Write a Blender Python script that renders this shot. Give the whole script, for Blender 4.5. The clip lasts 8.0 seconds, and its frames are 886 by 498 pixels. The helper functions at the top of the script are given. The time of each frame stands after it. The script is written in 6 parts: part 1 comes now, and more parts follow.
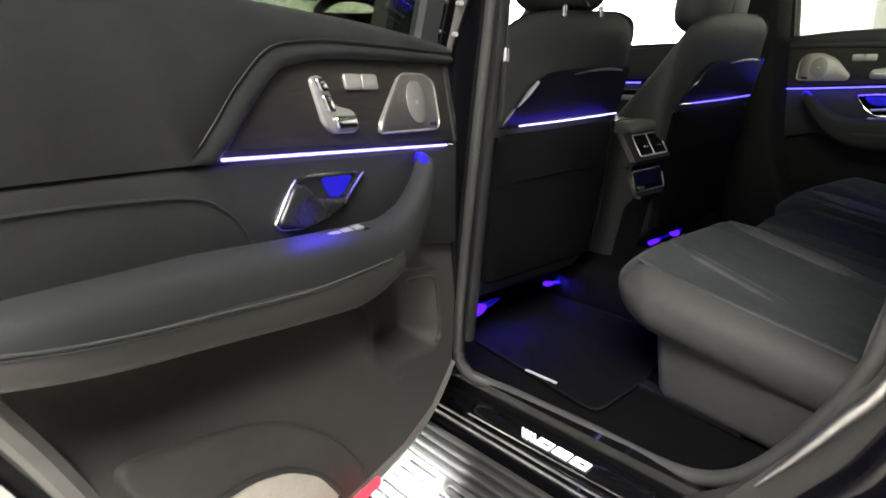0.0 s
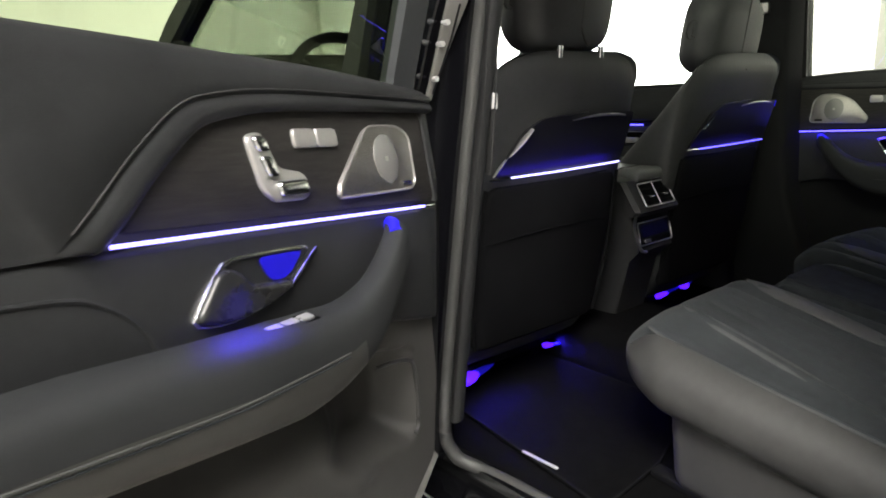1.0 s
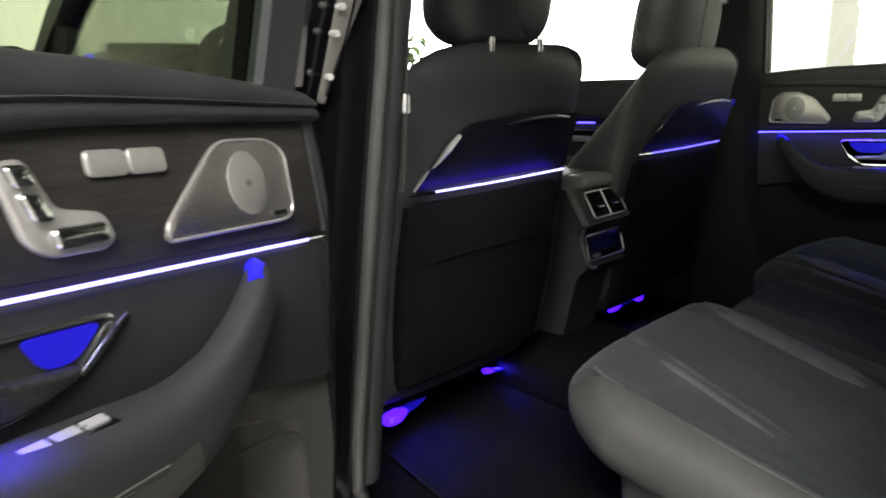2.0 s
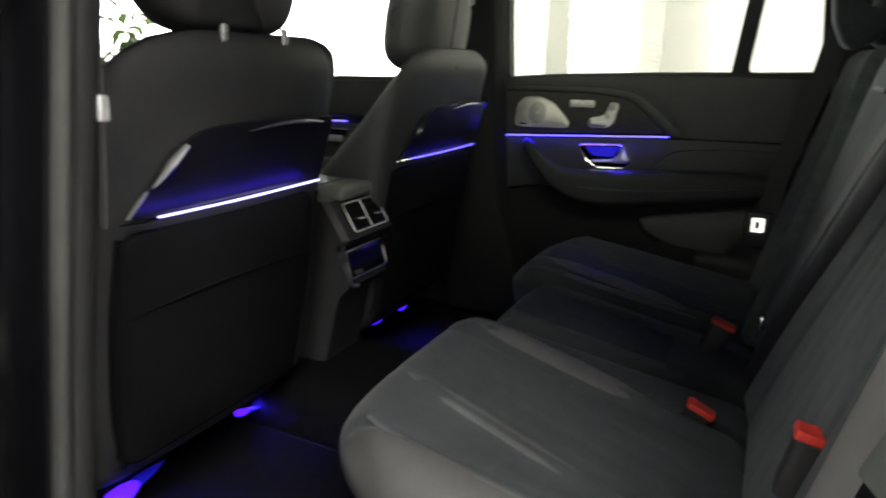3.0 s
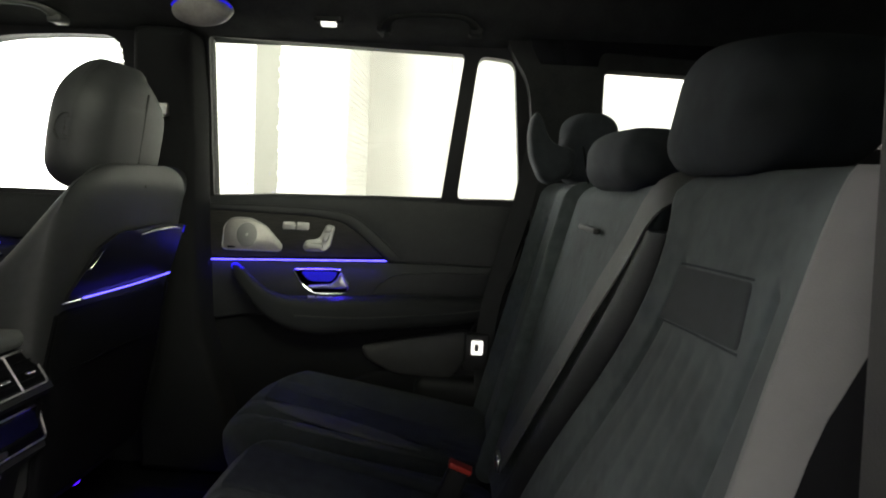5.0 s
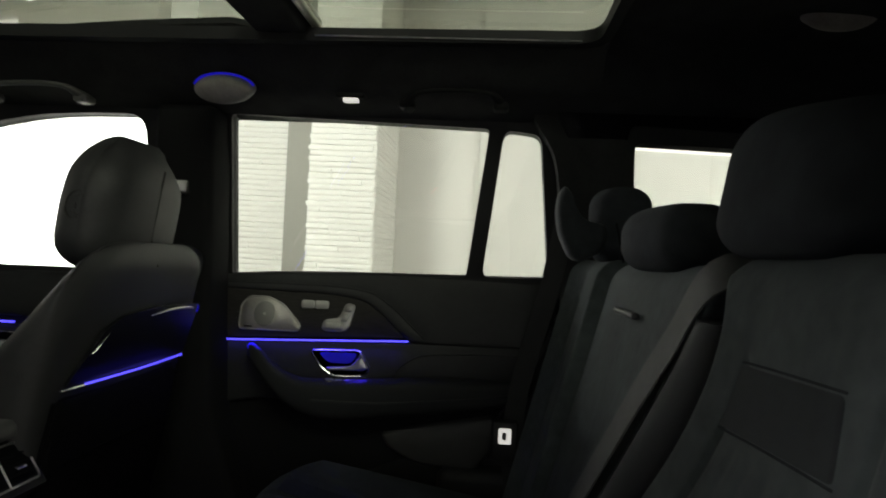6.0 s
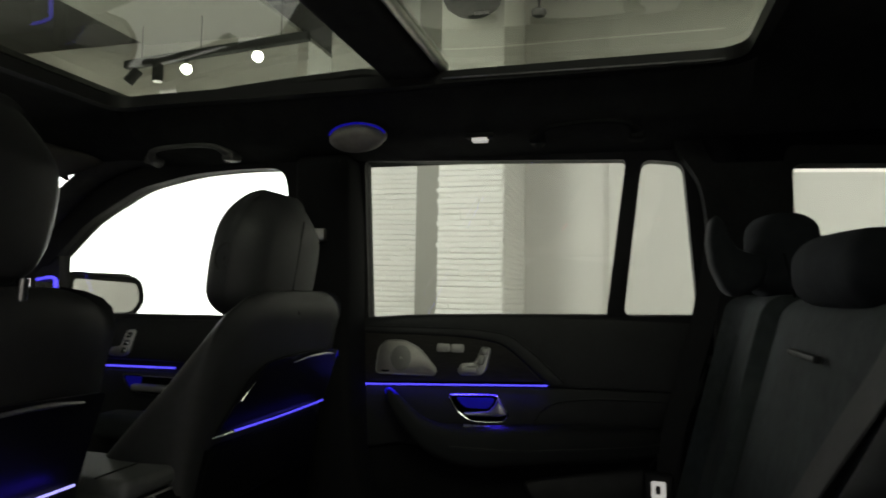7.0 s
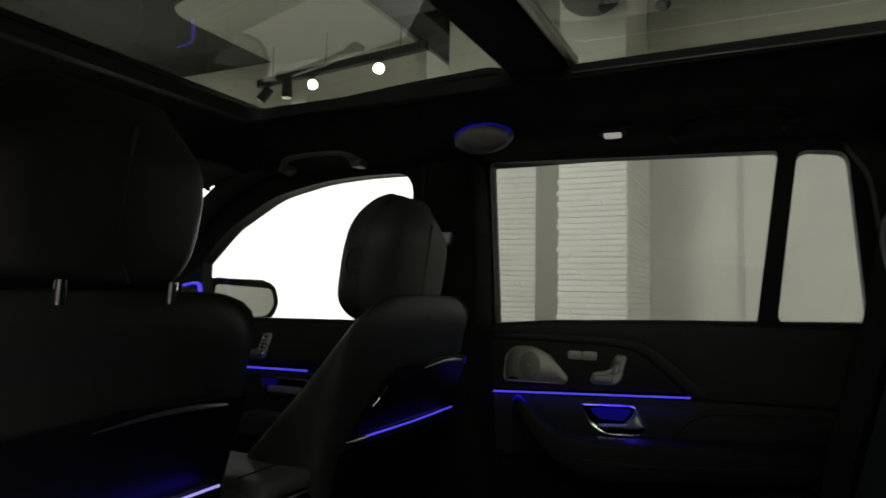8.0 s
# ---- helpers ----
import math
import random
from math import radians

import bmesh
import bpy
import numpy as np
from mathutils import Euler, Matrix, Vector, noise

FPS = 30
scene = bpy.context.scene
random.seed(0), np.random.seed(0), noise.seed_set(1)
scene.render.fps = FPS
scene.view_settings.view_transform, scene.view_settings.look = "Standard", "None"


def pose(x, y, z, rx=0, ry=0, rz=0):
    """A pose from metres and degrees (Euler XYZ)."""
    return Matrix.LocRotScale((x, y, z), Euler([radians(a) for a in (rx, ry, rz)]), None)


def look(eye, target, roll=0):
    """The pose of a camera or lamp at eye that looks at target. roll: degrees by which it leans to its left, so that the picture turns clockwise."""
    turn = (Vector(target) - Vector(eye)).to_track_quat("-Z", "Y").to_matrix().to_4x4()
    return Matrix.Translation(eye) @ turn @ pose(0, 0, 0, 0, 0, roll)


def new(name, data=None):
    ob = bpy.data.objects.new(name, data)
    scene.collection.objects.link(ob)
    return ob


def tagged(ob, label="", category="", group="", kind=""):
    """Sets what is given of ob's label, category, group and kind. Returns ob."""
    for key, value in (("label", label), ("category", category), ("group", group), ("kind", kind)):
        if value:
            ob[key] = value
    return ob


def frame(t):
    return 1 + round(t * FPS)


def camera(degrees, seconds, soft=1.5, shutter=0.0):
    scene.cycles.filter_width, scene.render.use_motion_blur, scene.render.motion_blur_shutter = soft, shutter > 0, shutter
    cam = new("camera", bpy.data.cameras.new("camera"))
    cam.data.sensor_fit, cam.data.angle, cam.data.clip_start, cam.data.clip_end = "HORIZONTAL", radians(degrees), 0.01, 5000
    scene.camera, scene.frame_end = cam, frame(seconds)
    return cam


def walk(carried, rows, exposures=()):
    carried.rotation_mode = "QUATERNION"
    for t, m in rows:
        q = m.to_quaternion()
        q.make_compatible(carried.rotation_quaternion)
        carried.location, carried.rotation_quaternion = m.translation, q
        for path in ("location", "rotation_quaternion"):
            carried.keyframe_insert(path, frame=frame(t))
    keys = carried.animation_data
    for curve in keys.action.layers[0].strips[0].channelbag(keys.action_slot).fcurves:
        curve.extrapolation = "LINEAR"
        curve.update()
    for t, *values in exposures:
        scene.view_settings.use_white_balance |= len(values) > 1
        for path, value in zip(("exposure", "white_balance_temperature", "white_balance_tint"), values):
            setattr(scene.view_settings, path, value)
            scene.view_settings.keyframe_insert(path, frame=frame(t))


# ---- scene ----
cam = camera(67.2, 8.0, soft=1.8, shutter=0.4)
PATH = [
    (0, (-1.481, -0.974, 1.112), (-0.266, 0.511, 0.546), -1.9),
    (0.5, (-1.442, -0.919, 1.116), (-0.197, 0.554, 0.586), -2.1),
    (1, (-1.354, -0.874, 1.122), (-0.124, 0.634, 0.662), -2.2),
    (2.3, (-1.134, -0.748, 1.133), (0.265, 0.585, 0.618), -1.4),
    (2.5, (-1.111, -0.727, 1.133), (0.388, 0.493, 0.617), -0.9),
    (3, (-1.047, -0.671, 1.146), (0.691, 0.167, 0.621), 0.9),
    (3.5, (-0.989, -0.632, 1.151), (0.879, -0.132, 0.643), 1.7),
    (4, (-0.961, -0.622, 1.158), (0.976, -0.4, 0.715), 2.3),
    (4.5, (-0.938, -0.619, 1.165), (1.036, -0.511, 0.857), 2.5),
    (5.8, (-0.824, -0.628, 1.187), (1.173, -0.523, 1.176), 3.1),
    (6, (-0.819, -0.626, 1.185), (1.175, -0.478, 1.211), 2.7),
    (6.5, (-0.801, -0.625, 1.188), (1.169, -0.293, 1.276), 1.7),
    (7, (-0.78, -0.608, 1.189), (1.144, -0.079, 1.319), 1.0),
    (7.5, (-0.762, -0.59, 1.189), (1.104, 0.114, 1.344), 0.8),
    (8, (-0.747, -0.573, 1.187), (1.054, 0.285, 1.327), 1.0),
]
EXPOSURES = [(0, 0.3), (2.5, 0.26), (3.0, 0.22), (4.0, 0.45), (4.7, 0.38), (5.8, -0.84), (6.5, -1.24), (7.2, -1.74), (8.0, -2.24)]
walk(cam, [(t, look(eye, target, roll)) for t, eye, target, roll in PATH], EXPOSURES)

# ---- light ----
world = bpy.data.worlds.new("showroom_world")
world.use_nodes = True
world.node_tree.nodes["Background"].inputs[0].default_value = (0.9, 0.95, 1.0, 1)
world.node_tree.nodes["Background"].inputs[1].default_value = 0.3
scene.world = world


def area_lamp(name, eye, target, sx, sy, watts, colour):
    data = bpy.data.lights.new(name, "AREA")
    data.shape, data.size, data.size_y, data.energy, data.color = "RECTANGLE", sx, sy, watts, colour
    ob = new(name, data)
    ob.matrix_world = look(eye, target)
    return ob


# daylight in the glazed front, ceiling light over the hall
area_lamp("daylight_front", (6.3, 6.5, 1.8), (0.0, 4.0, 1.2), 6.0, 3.2, 260, (1.0, 0.99, 0.96))
area_lamp("ceiling_light_hall", (-2.7, -2.2, 4.2), (-2.0, -1.5, 0.0), 2.6, 3.0, 790, (1.0, 0.97, 0.90))
# unseen fill lamp, set in an opening made up on the far side
area_lamp("side_fill", (-7.7, -0.3, 1.8), (0.0, -0.6, 1.1), 6.0, 2.8, 55, (1.0, 1.0, 0.98))
# Added lamp, none seen there: brightens the bolster through the open door.
area_lamp("door_fill", (-2.5, 0.9, 4.2), (-0.6, -0.6, 0.9), 1.6, 1.6, 108, (1.0, 0.98, 0.93))
# Added lamp out of view, to lift the dark far wall.
area_lamp("front_fill", (0.8, 6.2, 4.2), (1.0, 8.5, 1.0), 9.0, 1.2, 720, (1.0, 0.96, 0.84))
area_lamp("ceiling_light_side", (3.2, 1.8, 4.2), (6.2, 1.6, 2.4), 0.8, 6.0, 900, (0.98, 0.98, 0.91))
area_lamp("ceiling_light_rear", (3.2, -5.0, 4.2), (6.6, -4.6, 2.0), 0.8, 3.5, 1300, (0.98, 0.98, 0.91))

# courtesy lamp under the open door, shining on the step
puddle = bpy.data.lights.new("courtesy_lamp", "SPOT")
puddle.energy, puddle.color, puddle.spot_size, puddle.spot_blend, puddle.shadow_soft_size = 70.0, (1.0, 0.99, 0.95), radians(92), 0.5, 0.02
new("courtesy_lamp", puddle).matrix_world = look((-0.985, -0.185, 0.50), (-0.945, -0.14, 0.38))


def blue_lamp(eye, target, watts, cone=110, size=0.012):
    """A small blue lamp of the cabin's own lighting."""
    data = bpy.data.lights.new("cabin_lamp", "SPOT")
    data.energy, data.color, data.spot_size, data.spot_blend, data.shadow_soft_size = watts, (0.05, 0.02, 1.0), radians(cone), 0.8, size
    new("cabin_lamp", data).matrix_world = look(eye, target)


# ---- materials ----
def material(name, colour, rough=0.5, metal=0.0, grain=0.0, scale=60.0, bump=0.0, bump_scale=400.0, coat=0.0, spec=0.5, sheen=0.0, stretch=None):
    m = bpy.data.materials.new(name)
    m.use_nodes = True
    nt = m.node_tree
    b = nt.nodes["Principled BSDF"]
    b.inputs["Base Color"].default_value = (*colour, 1)
    b.inputs["Roughness"].default_value = rough
    b.inputs["Metallic"].default_value = metal
    b.inputs["Coat Weight"].default_value = coat
    b.inputs["Coat Roughness"].default_value = 0.04
    b.inputs["Specular IOR Level"].default_value = spec
    b.inputs["Sheen Weight"].default_value = sheen
    tc = nt.nodes.new("ShaderNodeTexCoord")
    vec = tc.outputs["Object"]
    if stretch:
        mp = nt.nodes.new("ShaderNodeMapping")
        mp.inputs["Scale"].default_value = stretch
        nt.links.new(vec, mp.inputs["Vector"])
        vec = mp.outputs[0]
    if grain:
        big = nt.nodes.new("ShaderNodeTexNoise")
        big.inputs["Scale"].default_value = scale * 0.12
        big.inputs["Detail"].default_value = 3
        small = nt.nodes.new("ShaderNodeTexNoise")
        small.inputs["Scale"].default_value = scale
        small.inputs["Detail"].default_value = 5
        for n in (big, small):
            nt.links.new(vec, n.inputs["Vector"])
        mix = nt.nodes.new("ShaderNodeMath")
        mix.operation = "MULTIPLY_ADD"
        nt.links.new(big.outputs["Fac"], mix.inputs[0])
        mix.inputs[1].default_value = 0.6
        add = nt.nodes.new("ShaderNodeMath")
        add.operation = "MULTIPLY"
        nt.links.new(small.outputs["Fac"], add.inputs[0])
        add.inputs[1].default_value = 0.4
        nt.links.new(add.outputs[0], mix.inputs[2])
        ramp = nt.nodes.new("ShaderNodeValToRGB")
        e = ramp.color_ramp.elements
        e[0].position, e[1].position = 0.3, 0.7
        e[0].color = (*[c * (1 - grain) for c in colour], 1)
        e[1].color = (*[min(1, c * (1 + grain)) for c in colour], 1)
        nt.links.new(mix.outputs[0], ramp.inputs[0])
        nt.links.new(ramp.outputs[0], b.inputs["Base Color"])
        rr = nt.nodes.new("ShaderNodeMapRange")
        rr.inputs["To Min"].default_value = max(0.02, rough - 0.08)
        rr.inputs["To Max"].default_value = min(1, rough + 0.08)
        nt.links.new(small.outputs["Fac"], rr.inputs["Value"])
        nt.links.new(rr.outputs[0], b.inputs["Roughness"])
    if bump:
        bn = nt.nodes.new("ShaderNodeTexVoronoi" if bump_scale < 2500 and not stretch else "ShaderNodeTexNoise")
        bn.inputs["Scale"].default_value = bump_scale
        nt.links.new(vec, bn.inputs["Vector"])
        bp = nt.nodes.new("ShaderNodeBump")
        bp.inputs["Strength"].default_value = bump
        bp.inputs["Distance"].default_value = 0.001
        nt.links.new(bn.outputs[0], bp.inputs["Height"])
        nt.links.new(bp.outputs[0], b.inputs["Normal"])
    return m


def glow(name, colour, strength):
    m = bpy.data.materials.new(name)
    m.use_nodes = True
    b = m.node_tree.nodes["Principled BSDF"]
    b.inputs["Base Color"].default_value = (*[c * 0.5 for c in colour], 1)
    b.inputs["Emission Color"].default_value = (*colour, 1)
    b.inputs["Emission Strength"].default_value = strength
    return m


def pane(name, tint, rough=0.0):
    """Thin tinted glazing: a clear part and a mirror part, by the glass's own reflectance."""
    m = bpy.data.materials.new(name)
    m.use_nodes = True
    nt = m.node_tree
    nt.nodes.remove(nt.nodes["Principled BSDF"])
    tr, gl, lw, pw, ma, mx = (nt.nodes.new("ShaderNode" + k) for k in ("BsdfTransparent", "BsdfGlossy", "LayerWeight", "Math", "Math", "MixShader"))
    tr.inputs[0].default_value = (*tint, 1)
    gl.inputs["Roughness"].default_value = rough
    lw.inputs[0].default_value = 0.5
    pw.operation, pw.inputs[1].default_value = "POWER", 5.0
    ma.operation, ma.inputs[1].default_value, ma.inputs[2].default_value = "MULTIPLY_ADD", 0.95, 0.05
    nt.links.new(lw.outputs["Facing"], pw.inputs[0])
    nt.links.new(pw.outputs[0], ma.inputs[0])
    nt.links.new(ma.outputs[0], mx.inputs[0])
    nt.links.new(tr.outputs[0], mx.inputs[1])
    nt.links.new(gl.outputs[0], mx.inputs[2])
    nt.links.new(mx.outputs[0], nt.nodes["Material Output"].inputs[0])
    return m


LEATHER = material("black_leather", (0.0215, 0.022, 0.0235), 0.50, grain=0.28, scale=90, bump=0.12, bump_scale=900, spec=0.35)
SEAT_LEATHER = material("dark_grey_seat_leather", (0.044, 0.045, 0.047), 0.5, grain=0.2, scale=90, bump=0.12, bump_scale=900, spec=0.4)
GLOSS_SOFT = material("smeared_piano_black", (0.010, 0.010, 0.012), 0.32, grain=0.1, scale=20)
LEATHER_SOFT = material("dark_microfibre", (0.030, 0.034, 0.037), 0.85, grain=0.38, scale=60, bump=0.2, bump_scale=1500, sheen=0.08, spec=0.2)
LEATHER_GREY = material("grey_leather_bolster", (0.047, 0.0465, 0.046), 0.5, grain=0.18, scale=70, bump=0.12, bump_scale=900, spec=0.35)
# The grey leather again, paler: door light on the bolster is coloured in.
BOLSTER_LIT = material("lit_grey_side_leather", (0.182, 0.179, 0.175), 0.5, grain=0.13, scale=50, bump=0.12, bump_scale=900, spec=0.35)
BACKSHELL = material("matt_black_seat_shell", (0.0065, 0.0065, 0.0075), 0.7, grain=0.25, scale=70, bump=0.15, bump_scale=800, spec=0.06)
# LEATHER_SOFT lightened for the backrests: the light on them is in the colour.
BACK_LIT = material("lit_microfibre_backrest", (0.072, 0.085, 0.087), 0.85, grain=0.42, scale=60, bump=0.2, bump_scale=1500, sheen=0.08, spec=0.2)
# Paler leather for the piping and for highlights painted along the cushion ridges.
RIDGE = material("leather_ridge_highlight_and_piping", (0.074, 0.075, 0.076), 0.62, grain=0.25, scale=60, bump=0.12, bump_scale=900, spec=0.22)
INSERT = material("black_microfibre_insert", (0.036, 0.040, 0.045), 0.9, grain=0.45, scale=40, bump=0.2, bump_scale=1500, spec=0.15)
CONSOLE = material("grey_console_leather", (0.165, 0.170, 0.170), 0.5, grain=0.15, scale=70, bump=0.12, bump_scale=900, spec=0.35)
SEAL = material("grey_rubber_door_seal", (0.054, 0.054, 0.053), 0.5, grain=0.2, scale=50)
EDGE_SEAL_LIT = material("lit_grey_edge_seal", (0.125, 0.122, 0.116), 0.5, grain=0.2, scale=50)
POD = material("satin_perforated_pod", (0.36, 0.34, 0.32), 0.4, 0.5, grain=0.2, scale=150, bump=0.8, bump_scale=420)
UNDER_ARM_LIT = material("lit_leather_under_armrest", (0.042, 0.041, 0.039), 0.5, grain=0.2, scale=50, bump=0.12, bump_scale=900, spec=0.35)
ARMREST = material("dark_armrest_leather", (0.021, 0.022, 0.0235), 0.7, grain=0.2, scale=50, bump=0.15, bump_scale=1200, spec=0.25)
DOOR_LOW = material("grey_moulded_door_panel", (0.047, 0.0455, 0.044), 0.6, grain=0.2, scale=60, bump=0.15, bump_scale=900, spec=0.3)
PALE_GRILLE = material("pale_perforated_speaker_cover", (0.46, 0.43, 0.38), 0.5, grain=0.12, scale=90, bump=0.6, bump_scale=260)
FRAME_LIT = material("lit_black_window_frame", (0.040, 0.042, 0.045), 0.6, grain=0.2, scale=80, bump=0.15, bump_scale=900, spec=0.3)
JAMB_SHINE = material("grey_jamb_reflection", (0.16, 0.155, 0.145), 0.55, grain=0.15, scale=60)
BOLT = material("bright_zinc_bolt", (0.75, 0.75, 0.74), 0.35, 0.3, grain=0.1, scale=60)
QUARTER = material("green_grey_trim", (0.125, 0.137, 0.122), 0.6, grain=0.2, scale=60, bump=0.12, bump_scale=900, spec=0.3)
UNDERSEAT = material("black_seat_mechanism", (0.006, 0.006, 0.007), 0.8, grain=0.3, scale=60, spec=0.1)
LEVER = material("dark_satin_lever", (0.020, 0.020, 0.021), 0.28, grain=0.1, scale=60)
PLASTIC = material("black_grained_plastic", (0.020, 0.020, 0.021), 0.55, grain=0.2, scale=80, bump=0.15, bump_scale=900, spec=0.3)
GLOSS = material("piano_black", (0.004, 0.004, 0.005), 0.06, grain=0.1, scale=20, coat=0.6)
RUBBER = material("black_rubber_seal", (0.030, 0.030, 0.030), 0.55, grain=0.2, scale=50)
PAINT = material("black_car_paint", (0.006, 0.006, 0.008), 0.15, grain=0.1, scale=12, coat=1.0)
CARPET = material("black_carpet", (0.0045, 0.0045, 0.005), 0.95, grain=0.45, scale=350, bump=1.0, bump_scale=1800, spec=0.05)
PILLAR_FABRIC = material("grey_pillar_fabric", (0.11, 0.11, 0.11), 0.95, grain=0.25, scale=160, bump=0.4, bump_scale=1600, spec=0.1)
HANDLE_GREY = material("grey_grab_handle_plastic", (0.085, 0.084, 0.082), 0.5, grain=0.15, scale=80, bump=0.12, bump_scale=900)
LINING = material("black_headliner_fabric", (0.040, 0.041, 0.041), 0.95, grain=0.25, scale=160, bump=0.4, bump_scale=1600, spec=0.1)
CHROME = material("polished_chrome", (0.78, 0.78, 0.80), 0.16, 1.0, grain=0.08, scale=40)
SATIN = material("satin_aluminium", (0.62, 0.61, 0.60), 0.36, 1.0, grain=0.12, scale=90)
STEEL = material("brushed_steel", (0.68, 0.68, 0.68), 0.42, 1.0, grain=0.15, scale=120, stretch=(1, 30, 1), bump=0.2, bump_scale=300)
GRILLE = material("perforated_speaker_metal", (0.50, 0.48, 0.46), 0.38, 1.0, grain=0.15, scale=120, bump=0.8, bump_scale=420)
CARBON = material("dark_wood_trim", (0.024, 0.022, 0.021), 0.6, grain=0.5, scale=240, stretch=(1, 1, 9), bump=0.5, bump_scale=500, spec=0.25)
WEBBING = material("grey_seat_belt_webbing", (0.125, 0.125, 0.12), 0.7, grain=0.2, scale=200, bump=0.3, bump_scale=1400)
WEBBING_DARK = material("black_seat_belt_webbing", (0.025, 0.025, 0.026), 0.75, grain=0.2, scale=200, bump=0.3, bump_scale=1400)
RED = material("red_plastic", (0.62, 0.035, 0.022), 0.4, grain=0.1, scale=60)
STITCH = material("grey_thread", (0.045, 0.045, 0.045), 0.8, grain=0.2, scale=300)
SILL_LIT = glow("lit_sill_badge", (1.0, 1.0, 1.0), 2.2)
BLUE = glow("blue_light_strip", (0.095, 0.075, 1.0), 4.6)
BLUE_NEAR = glow("violet_white_light_strip", (0.25, 0.215, 1.0), 4.6)
BLUE_PALE = glow("pale_blue_light_strip", (0.42, 0.38, 1.0), 4.6)
BLUE_LAMP = glow("blue_footwell_lens", (0.055, 0.006, 1.0), 2.6)
BLUE_SOFT = glow("blue_light_pad", (0.02, 0.012, 1.0), 0.45)
# Glowing colour for blue light falling on the handle bowls and footwell trim.
BLUE_SPILL = glow("painted_blue_spill", (0.02, 0.012, 1.0), 0.13)
BADGE = material("white_sewn_badge", (0.55, 0.55, 0.55), 0.5, grain=0.1, scale=90)
SILVER = material("pale_silver_switch", (0.44, 0.43, 0.42), 0.34, 0.6, grain=0.08, scale=90)
CAP = material("grey_satin_speaker_cap", (0.27, 0.265, 0.26), 0.45, 0.5, grain=0.08, scale=90)
SWITCH = material("pale_satin_switch", (0.40, 0.40, 0.40), 0.3, 0.4, grain=0.08, scale=90)
WHITE_LAMP = glow("white_lamp", (1.0, 0.97, 0.9), 1.3)
SPOT_GLOW = glow("spot_lamp_face", (1.0, 1.0, 0.94), 110.0)
RED_GLOW = glow("red_door_lamp", (1.0, 0.03, 0.05), 2.5)
GLASS = pane("clear_side_glass", (0.58, 0.61, 0.58))
GLASS_ROOF = pane("tinted_roof_glass", (0.295, 0.32, 0.265))
GLASS_DOOR = pane("green_tinted_door_glass", (0.26, 0.31, 0.22))
MIRROR = material("mirror_glass", (0.8, 0.8, 0.8), 0.02, 1.0)
WALLPAINT = material("warm_white_wall_paint", (0.735, 0.72, 0.68), 0.8, grain=0.05, scale=3, bump=0.1, bump_scale=300)
PILASTER = material("grey_pilaster_paint", (0.30, 0.295, 0.265), 0.8, grain=0.06, scale=3, bump=0.1, bump_scale=300)
GREYPAINT = material("grey_wall_paint", (0.445, 0.44, 0.41), 0.8, grain=0.06, scale=3, bump=0.1, bump_scale=300)
BRICKPAINT = material("white_painted_brick", (0.80, 0.79, 0.75), 0.75, grain=0.10, scale=14, bump=0.6, bump_scale=120)
MORTAR = material("grey_mortar", (0.74, 0.73, 0.69), 0.9, grain=0.12, scale=60)
CEILING = material("grey_ceiling_paint", (0.42, 0.42, 0.40), 0.8, grain=0.06, scale=4)
DARKPAINT = material("dark_ceiling_paint", (0.025, 0.025, 0.025), 0.8, grain=0.2, scale=10)
TILE = material("pale_polished_floor", (0.55, 0.53, 0.48), 0.25, grain=0.08, scale=6)
SKYGLOW = glow("daylight_backdrop", (1.0, 0.99, 0.95), 12.0)
FILL_GLOW = glow("fill_backdrop", (1.0, 1.0, 0.98), 0.8)
FOLIAGE = material("green_leaves", (0.07, 0.11, 0.03), 0.6, grain=0.4, scale=30)


# ---- building tools ----
def mesh_of(bm, name, mats, smooth=40):
    bmesh.ops.recalc_face_normals(bm, faces=bm.faces[:])
    me = bpy.data.meshes.new(name)
    bm.to_mesh(me)
    bm.free()
    for m in mats if isinstance(mats, (list, tuple)) else (mats,):
        me.materials.append(m)
    if smooth:
        for p in me.polygons:
            p.use_smooth = True
        me.set_sharp_from_angle(angle=radians(smooth))
    return me


def part(name, bm, mat, parent=None, label="", smooth=40):
    ob = new(name, mesh_of(bm, name, mat, smooth))
    if parent:
        ob.parent = parent
    return tagged(ob, label=label)


def thing(name, label, category, at=(0, 0, 0), group="", kind=""):
    ob = new(name)
    ob.empty_display_size = 0.05
    ob.location = at
    return tagged(ob, label, category, group, kind)


def moved(bm, fn):
    for v in bm.verts:
        v.co = Vector(fn(*v.co))
    return bm


